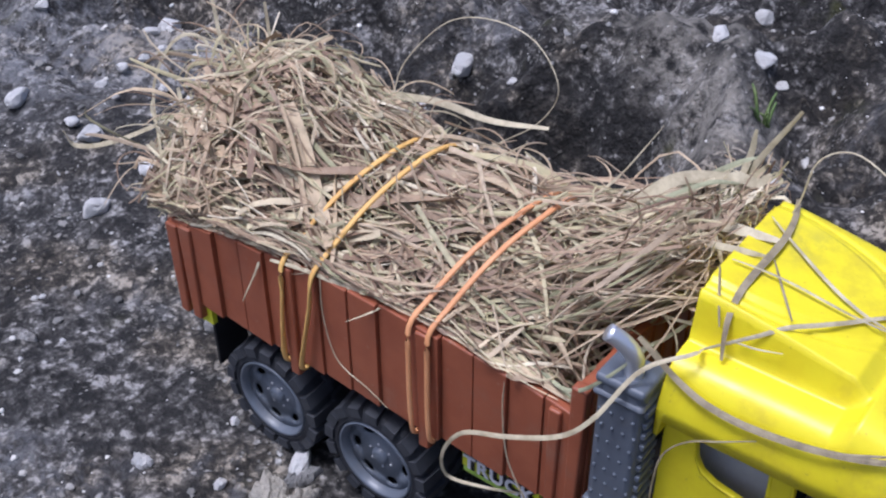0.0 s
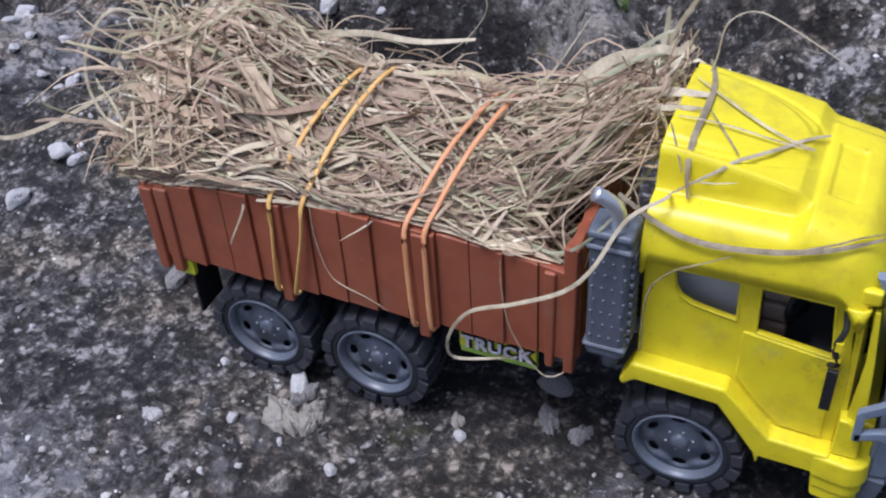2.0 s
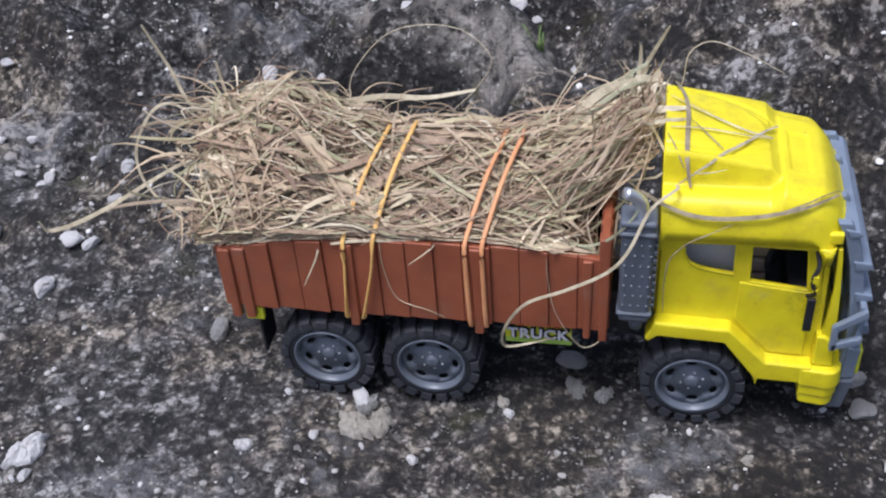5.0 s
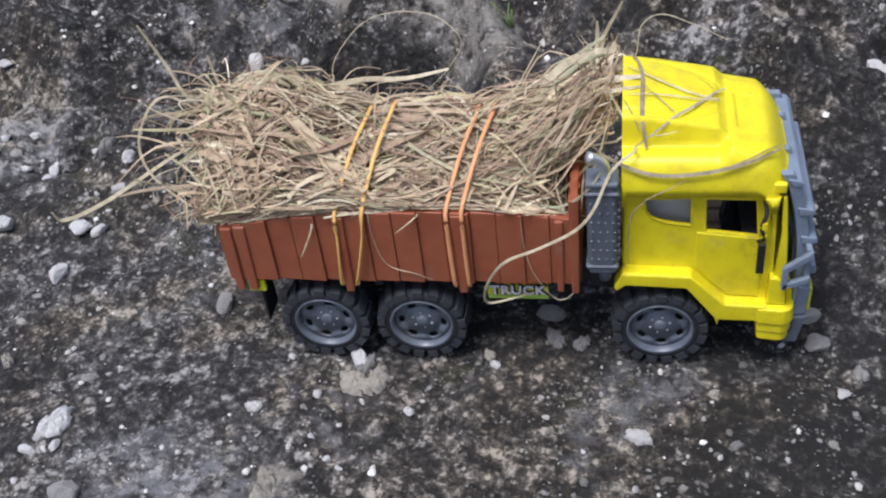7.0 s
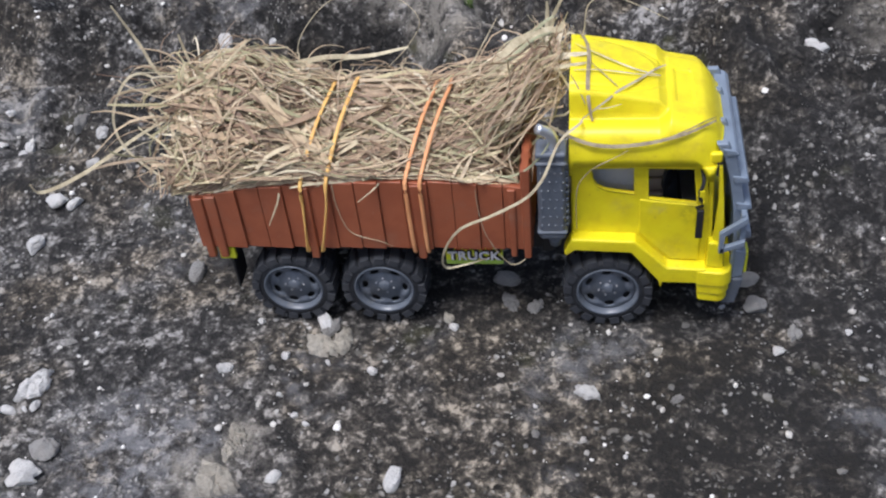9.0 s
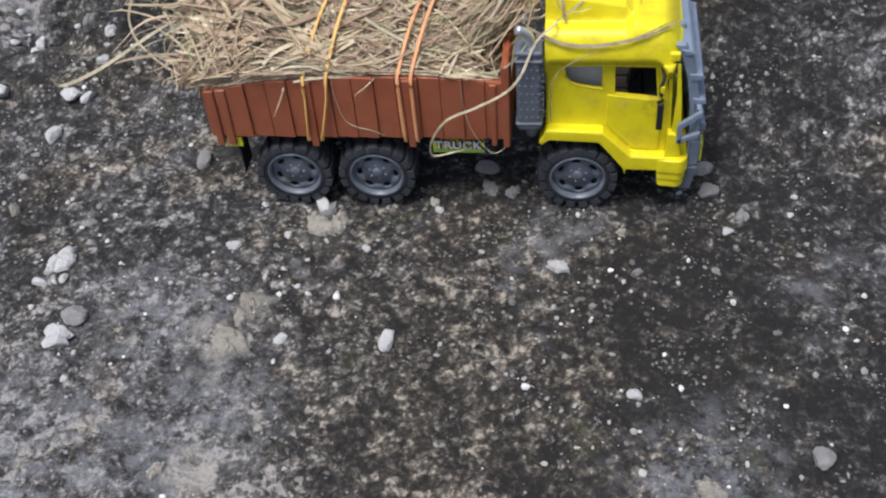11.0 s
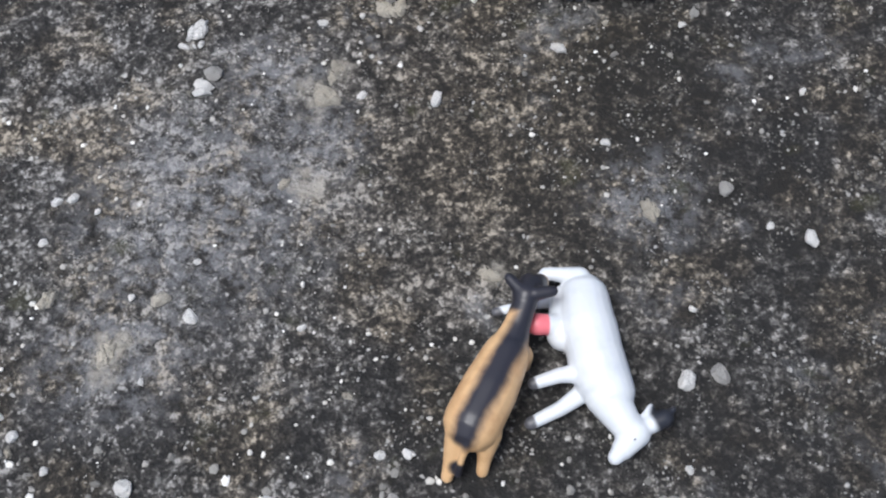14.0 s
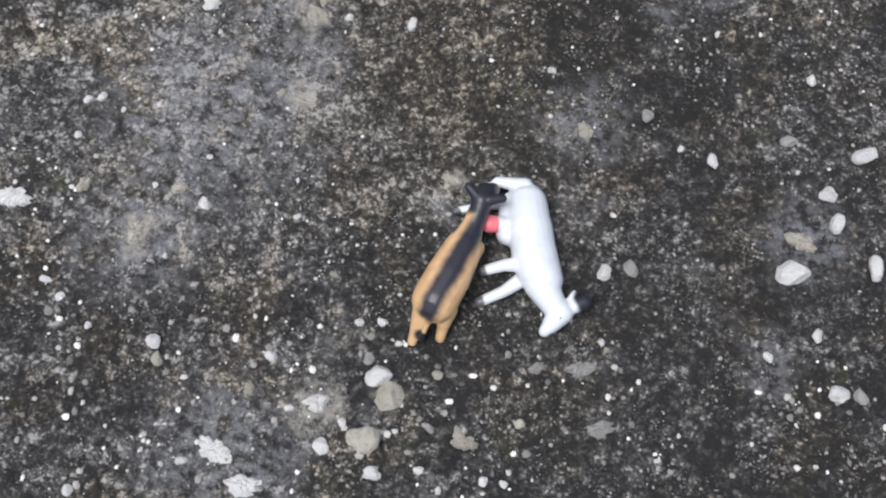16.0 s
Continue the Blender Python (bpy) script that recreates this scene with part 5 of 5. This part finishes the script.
build_figure("toy_cow", [
    ((0.1965, -0.2895, 0.0180, 0.0185), (0.200, -0.312, 0.0195, 0.0208)),
    ((0.184, -0.290, 0.016, 0.0110), (0.184, -0.318, 0.017, 0.0120)),
    ((0.201, -0.312, 0.0195, 0.0205), (0.212, -0.350, 0.019, 0.0190)),
    ((0.208, -0.337, 0.019, 0.0205), (0.218, -0.358, 0.018, 0.0175)),
    ((0.216, -0.361, 0.018, 0.0155), (0.230, -0.380, 0.016, 0.0110)),
    ((0.2360, -0.3840, 0.0145, 0.0112), (0.2290, -0.395, 0.0130, 0.0080)),
    ((0.2290, -0.395, 0.0130, 0.0076), (0.2240, -0.4015, 0.0115, 0.0054)),
    ((0.242, -0.374, 0.017, 0.0035), (0.246, -0.366, 0.018, 0.0026)),
    ((0.245, -0.378, 0.016, 0.0066), (0.255, -0.373, 0.016, 0.0070)),
    ((0.256, -0.372, 0.014, 0.0042), (0.261, -0.366, 0.018, 0.0022)),
    ((0.196, -0.348, 0.022, 0.0070), (0.183, -0.350, 0.020, 0.0054)),
    ((0.183, -0.350, 0.020, 0.0054), (0.166, -0.356, 0.016, 0.0046)),
    ((0.200, -0.358, 0.012, 0.0070), (0.186, -0.370, 0.010, 0.0054)),
    ((0.186, -0.370, 0.010, 0.0054), (0.166, -0.382, 0.0075, 0.0046)),
    ((0.193, -0.275, 0.024, 0.0072), (0.168, -0.273, 0.021, 0.0044)),
    ((0.168, -0.275, 0.021, 0.0038), (0.150, -0.282, 0.014, 0.0034)),
    ((0.184, -0.285, 0.010, 0.0075), (0.160, -0.292, 0.008, 0.0040)),
    ((0.160, -0.292, 0.008, 0.0038), (0.135, -0.300, 0.0065, 0.0036)),
    ((0.178, -0.314, 0.024, 0.0070), (0.165, -0.316, 0.0265, 0.0080)),
], cow_material(), "white plastic toy cow with a pink udder lying on its side")

build_figure("toy_calf", [
    ((0.128, -0.394, 0.034, 0.0200), (0.137, -0.370, 0.035, 0.0196)),
    ((0.137, -0.370, 0.035, 0.0196), (0.146, -0.345, 0.036, 0.0165)),
    ((0.146, -0.345, 0.036, 0.0150), (0.151, -0.327, 0.040, 0.0100)),
    ((0.151, -0.327, 0.040, 0.0095), (0.156, -0.308, 0.045, 0.0085)),
    ((0.156, -0.304, 0.046, 0.0098), (0.158, -0.294, 0.043, 0.0085)),
    ((0.160, -0.294, 0.042, 0.0086), (0.165, -0.286, 0.032, 0.0064)),
    ((0.152, -0.302, 0.050, 0.0050), (0.1435, -0.294, 0.051, 0.0038)),
    ((0.162, -0.304, 0.050, 0.0052), (0.1740, -0.301, 0.050, 0.0040)),
    ((0.120, -0.404, 0.028, 0.0105), (0.1150, -0.415, 0.015, 0.0056)),
    ((0.1150, -0.415, 0.015, 0.0052), (0.1130, -0.4235, 0.0035, 0.0044)),
    ((0.138, -0.399, 0.028, 0.0105), (0.1375, -0.410, 0.015, 0.0056)),
    ((0.1375, -0.410, 0.015, 0.0052), (0.1362, -0.4175, 0.0035, 0.0044)),
    ((0.142, -0.335, 0.028, 0.0085), (0.1405, -0.333, 0.0035, 0.0040)),
    ((0.156, -0.341, 0.028, 0.0085), (0.1590, -0.339, 0.0035, 0.0040)),
    ((0.126, -0.411, 0.040, 0.0030), (0.1225, -0.419, 0.026, 0.0024)),
    ((0.1225, -0.419, 0.026, 0.0024), (0.1205, -0.423, 0.012, 0.0030)),
], calf_material(), "tan and black plastic toy calf standing at the white cow")


# ---- loose stones and grit ----
def stone_mesh(seed, flat, mat):
    """A broken stone: a ball cut by a dozen planes, with chipped edges."""
    rng = random.Random(seed)
    bm = bmesh.new()
    bmesh.ops.create_icosphere(bm, subdivisions=3, radius=1.0)
    cuts = [(Vector((rng.gauss(0, 1), rng.gauss(0, 1), rng.gauss(0, 1))).normalized(), rng.uniform(0.58, 0.88)) for _ in range(12)]
    st = Vector((rng.uniform(0.9, 1.25), rng.uniform(0.65, 0.95), flat))
    off = Vector((seed * 3.1, 0, 0))
    for v in bm.verts:
        p = v.co.copy()
        for nrm, dist in cuts:
            over = p.dot(nrm) - dist
            if over > 0:
                p -= nrm * over
        p *= 1.1 + 0.10 * noise.noise(p * 2.3 + off) + 0.07 * noise.noise(p * 6 + off)
        v.co = Vector((p.x * st.x, p.y * st.y, p.z * st.z))
    me = bpy.data.meshes.new("pebble")
    bm.to_mesh(me)
    bm.free()
    me.materials.append(mat)
    return me


def slab_mesh(seed, mat):
    """A flat chip with a ragged outline, crumbling off towards its edge."""
    rng = random.Random(seed)
    off = Vector((seed * 5.3, 1.7, 0))
    bm = bmesh.new()
    st = (1.15, rng.uniform(0.6, 0.9))
    rings, n = [], 40
    for k, (f, h) in enumerate(((1.0, -0.5), (0.97, 0.05), (0.86, 0.22), (0.62, 0.30), (0.34, 0.33), (0.1, 0.34))):
        ring = []
        for j in range(n):
            t = 2 * math.pi * j / n
            d = Vector((math.cos(t), math.sin(t), 0))
            edge = 0.88 + 0.42 * noise.noise(d * 1.3 + off) + 0.22 * noise.noise(d * 4 + off) + 0.12 * noise.noise(d * 10 + off)
            p = d * f * edge
            z = h + (0.20 * noise.noise(p * 3 + off) + 0.14 * noise.noise(p * 8 + off) if k > 0 else 0)
            ring.append(bm.verts.new((p.x * st[0], p.y * st[1], z)))
        rings.append(ring)
    for a, b in zip(rings, rings[1:]):
        for j in range(n):
            bm.faces.new((a[j], a[(j + 1) % n], b[(j + 1) % n], b[j]))
    bm.faces.new(rings[-1])
    me = bpy.data.meshes.new("flat_stone")
    bm.to_mesh(me)
    bm.free()
    me.materials.append(mat)
    return me


TONES = {"w": (stone_white, "chalky white"), "g": (stone_grey, "dull grey"), "b": (stone_beige, "sandy beige")}
STONES = {k: [stone_mesh(i, 0.72, m[0]) for i in range(8)] for k, m in TONES.items()}
SLABS = {k: [slab_mesh(20 + i, m[0]) for i in range(6)] for k, m in TONES.items()}


def scatter_stones(tone, rows, slab=False):
    """Stones at (x, y, half width)."""
    for x, y, r in rows:
        k = int(abs(x * 7919 + y * 104729) * 10)
        me = SLABS[tone][k % 6] if slab else STONES[tone][k % 8]
        ob = new("flat_stone" if slab else "pebble", me)
        z = float(ground_height(x, y))
        lift = 0.0004 if slab else r * 0.35
        ob.matrix_basis = Matrix.Translation((x, y, z + lift)) @ Matrix.Rotation(k * 0.7, 4, "Z") @ Matrix.Rotation(0.0 if slab else 0.25 * math.sin(k), 4, "X") @ Matrix.Diagonal((r * (1.0 if slab else 1.2), r * (0.9 if slab else 1.2), min(r, 0.008) * 1.5 if slab else r, 1))
        word = TONES[tone][1]
        if slab:
            tagged(ob, word + " flat chip of mortar bedded in the dark concrete", "stone", "flat chips on the ground")
        else:
            tagged(ob, ("small " if r < 0.006 else "rough ") + word + " stone lying on the dark concrete", "pebble", "pebbles on the ground")


scatter_stones("w", [(-0.299, 0.205, 0.0078), (-0.298, 0.191, 0.0038), (-0.234, 0.163, 0.0047), (-0.278, 0.152, 0.004), (-0.231, 0.149, 0.0047), (-0.207, 0.179, 0.0026), (-0.181, 0.09, 0.0059), (-0.169, 0.089, 0.0043), (-0.178, 0.115, 0.0017), (-0.154, -0.001, 0.0015), (-0.149, -0.076, 0.0034), (-0.135, -0.072, 0.0032), (0.048, -0.039, 0.0025), (0.022, -0.034, 0.0015), (-0.0, -0.059, 0.0018), (0.09, -0.006, 0.0023), (-0.124, -0.034, 0.0011), (-0.023, -0.003, 0.0019), (-0.269, 0.176, 0.0037), (-0.251, 0.158, 0.0029), (-0.255, 0.188, 0.003), (-0.272, 0.163, 0.003), (-0.222, 0.155, 0.0025), (-0.31, 0.268, 0.0044), (-0.233, 0.159, 0.0017), (-0.162, 0.141, 0.0037), (-0.12, -0.015, 0.0014), (0.015, -0.004, 0.0052)])
scatter_stones("w", [(-0.003, -0.03, 0.0025), (0.011, -0.073, 0.0021), (0.019, -0.08, 0.0018), (-0.123, -0.115, 0.0072), (-0.14, -0.075, 0.0016), (-0.147, -0.096, 0.0019), (0.266, -0.018, 0.0034), (0.304, -0.005, 0.002), (0.138, -0.062, 0.0011), (0.184, -0.094, 0.0013), (0.304, 0.17, 0.0048), (0.239, 0.015, 0.0015), (0.009, -0.113, 0.0038), (-0.123, -0.121, 0.0065), (0.07, -0.112, 0.0054), (0.363, -0.078, 0.0033), (0.208, -0.142, 0.0032), (-0.204, -0.231, 0.0031), (0.363, -0.214, 0.0063), (0.47, -0.235, 0.0084), (0.504, -0.19, 0.009), (0.478, -0.262, 0.0072), (0.439, -0.315, 0.0112), (0.513, -0.301, 0.0082), (0.272, -0.339, 0.006), (-0.089, -0.321, 0.005), (-0.136, -0.31, 0.003), (-0.113, -0.375, 0.0025)])
scatter_stones("w", [(-0.005, -0.322, 0.003), (-0.106, -0.453, 0.0058), (0.065, -0.412, 0.0034), (0.085, -0.409, 0.0039), (0.089, -0.457, 0.0086), (0.05, -0.522, 0.007), (0.018, -0.494, 0.0033), (0.094, -0.537, 0.0061), (0.461, -0.37, 0.0055), (0.481, -0.421, 0.0054), (0.42, -0.395, 0.0039), (0.275, -0.401, 0.0029), (0.187, -0.533, 0.0042), (0.204, -0.533, 0.0033), (0.453, -0.118, 0.0043), (-0.148, -0.585, 0.0041), (-0.062, -0.549, 0.0042), (-0.097, -0.545, 0.0023), (0.109, -0.501, 0.0024), (0.133, -0.531, 0.0037), (0.096, -0.539, 0.0056), (0.207, -0.523, 0.0023), (0.064, -0.5, 0.0033), (0.333, -0.207, 0.0032), (0.276, -0.282, 0.0026), (-0.181, -0.24, 0.0026), (-0.094, -0.275, 0.0026), (-0.004, -0.453, 0.0043)])
scatter_stones("w", [(-0.165, -0.446, 0.0034), (-0.195, -0.424, 0.0044), (-0.211, -0.41, 0.0039), (-0.163, 0.143, 0.0049), (0.301, 0.174, 0.0052), (-0.185, 0.056, 0.0068), (-0.203, -0.23, 0.0041), (-0.215, -0.234, 0.0036), (-0.216, -0.271, 0.0031), (0.48, -0.42, 0.0074), (-0.019, 0.318, 0.0077), (-0.113, 0.273, 0.0074), (0.06, 0.296, 0.0058), (0.073, 0.293, 0.0034), (0.031, 0.304, 0.0054), (0.062, 0.335, 0.0066), (0.044, 0.384, 0.0064), (-0.074, 0.268, 0.0032), (-0.282, 0.137, 0.0034), (-0.301, 0.093, 0.0066), (-0.238, 0.095, 0.007), (-0.364, 0.16, 0.0044), (-0.256, 0.097, 0.0039), (0.025, 0.376, 0.0058)])
scatter_stones("g", [(-0.182, 0.155, 0.0071), (-0.134, -0.022, 0.0034), (0.019, -0.008, 0.0069), (-0.14, 0.124, 0.0056), (0.12, 0.015, 0.0063), (0.135, 0.012, 0.0056), (0.211, -0.055, 0.0041), (0.276, -0.004, 0.0051), (0.222, -0.431, 0.0087), (0.26, -0.426, 0.0107), (0.281, -0.476, 0.0134)], slab=True)
scatter_stones("w", [(-0.165, 0.123, 0.0051), (-0.141, -0.058, 0.0113), (-0.035, -0.041, 0.0047), (0.165, -0.052, 0.0062), (-0.26, -0.34, 0.015), (0.04, -0.486, 0.0104), (-0.036, -0.536, 0.0149), (-0.008, -0.562, 0.0138)], slab=True)
scatter_stones("g", [(-0.073, 0.036, 0.006), (-0.118, -0.101, 0.0067), (0.117, 0.033, 0.0055), (0.3, -0.178, 0.0058), (0.433, -0.185, 0.0058), (0.295, -0.331, 0.006), (0.078, -0.443, 0.0048), (0.5, -0.419, 0.0054), (0.137, -0.495, 0.0038), (0.257, 0.015, 0.0068), (0.254, 0.035, 0.0050)])
scatter_stones("b", [(0.017, -0.022, 0.0107), (0.029, -0.018, 0.0082), (0.086, 0.001, 0.0038), (0.445, -0.285, 0.0123), (0.168, -0.504, 0.0094)], slab=True)
scatter_stones("b", [(0.202, -0.022, 0.0023), (-0.114, -0.31, 0.0061), (-0.1, -0.467, 0.0048), (0.1, -0.474, 0.011), (0.138, -0.449, 0.0039), (0.085, -0.511, 0.0127), (0.212, -0.482, 0.0043)])
scatter_stones("b", [(-0.143, -0.357, 0.0099), (-0.02, -0.116, 0.0119), (0.036, -0.371, 0.0045), (0.128, -0.267, 0.0077), (-0.017, -0.087, 0.0065), (-0.018, -0.099, 0.0064), (0.244, -0.201, 0.0095), (-0.018, -0.483, 0.0066), (-0.199, -0.317, 0.0101), (-0.19, -0.012, 0.0059), (-0.04, -0.202, 0.0052), (-0.195, -0.435, 0.0048), (0.162, -0.498, 0.0076)], slab=True)


def build_grit():
    """Small loose grains everywhere, thicker where the ground is rough."""
    rng = random.Random(5)
    t = (1 + 5 ** 0.5) / 2
    ico = [Vector(v).normalized() for v in ((-1, t, 0), (1, t, 0), (-1, -t, 0), (1, -t, 0), (0, -1, t), (0, 1, t), (0, -1, -t), (0, 1, -t), (t, 0, -1), (t, 0, 1), (-t, 0, -1), (-t, 0, 1))]
    tri = ((0, 11, 5), (0, 5, 1), (0, 1, 7), (0, 7, 10), (0, 10, 11), (1, 5, 9), (5, 11, 4), (11, 10, 2), (10, 7, 6), (7, 1, 8), (3, 9, 4), (3, 4, 2), (3, 2, 6), (3, 6, 8), (3, 8, 9), (4, 9, 5), (2, 4, 11), (6, 2, 10), (8, 6, 7), (9, 8, 1))
    n = 15000
    px = np.array([rng.uniform(-0.48, 0.68) for _ in range(n)])
    py = np.array([rng.uniform(-0.62, 0.62) for _ in range(n)])
    pz = ground_height(px, py)
    thick = vnoise(px * 12, py * 12, 31) + vnoise(px * 30, py * 30, 32) * 0.6
    verts, faces = [], []
    for i in range(n):
        want = 0.28 + thick[i] * 1.3 + 0.45 * (py[i] < -0.42) + 0.12 * (px[i] < -0.05) + 0.1 * (py[i] > 0.1)
        if rng.random() > want:
            continue
        r = 0.0005 + (0.0021 + 0.0012 * (py[i] < -0.42)) * rng.random() ** 3.5 + (0.0012 if rng.random() < 0.03 else 0)
        b = len(verts)
        sx, sy, sz = rng.uniform(0.7, 1.3), rng.uniform(0.7, 1.3), rng.uniform(0.5, 0.9)
        for q in ico:
            g = r * rng.uniform(0.75, 1.15)
            verts.append((px[i] + q.x * g * sx, py[i] + q.y * g * sy, pz[i] + r * 0.2 + q.z * g * sz))
        faces += [(a + b, c + b, d + b) for a, c, d in tri]
    me = bpy.data.meshes.new("grit")
    me.from_pydata(verts, [], faces)
    tagged(part_of("grit", me, stone_many), "scattered pale grit on the dark concrete", "gravel", kind="stuff")


build_grit()


# ---- a green sprig in a crack of the bank ----
def build_sprig(x, y):
    rng = random.Random(3)
    z = float(ground_height(x, y))
    k = Mat("fresh_green_blade")
    green = k.done(k.mix(k.span(k.noise(k.coord(), 200, 3), 0.4, 0.7), (0.10, 0.17, 0.045), (0.19, 0.25, 0.09)), 0.55)
    sprig = thing("weed", (x, y, z), "small green grass weed growing from the concrete bank", "plant")
    for i in range(9):
        a, n = rng.uniform(0, 6.28), rng.uniform(0.010, 0.022)
        tip = Vector((math.cos(a) * 0.6, math.sin(a) * 0.6, 0.8)) * n
        verts, faces = [], []
        base = Vector((x + rng.gauss(0, 0.0015), y + rng.gauss(0, 0.0015), z - 0.001))
        ribbon(verts, faces, glide([base, base + tip * 0.6 + Vector((0, 0, n * 0.12)), base + tip], 8), 0.0017, Vector((0.1, -0.6, 0.8)).normalized(), 0.3)
        me = bpy.data.meshes.new("leaf")
        me.from_pydata(verts, [], faces)
        part_of("leaf", me, green, sprig, smooth=True)


build_sprig(0.078, 0.262)
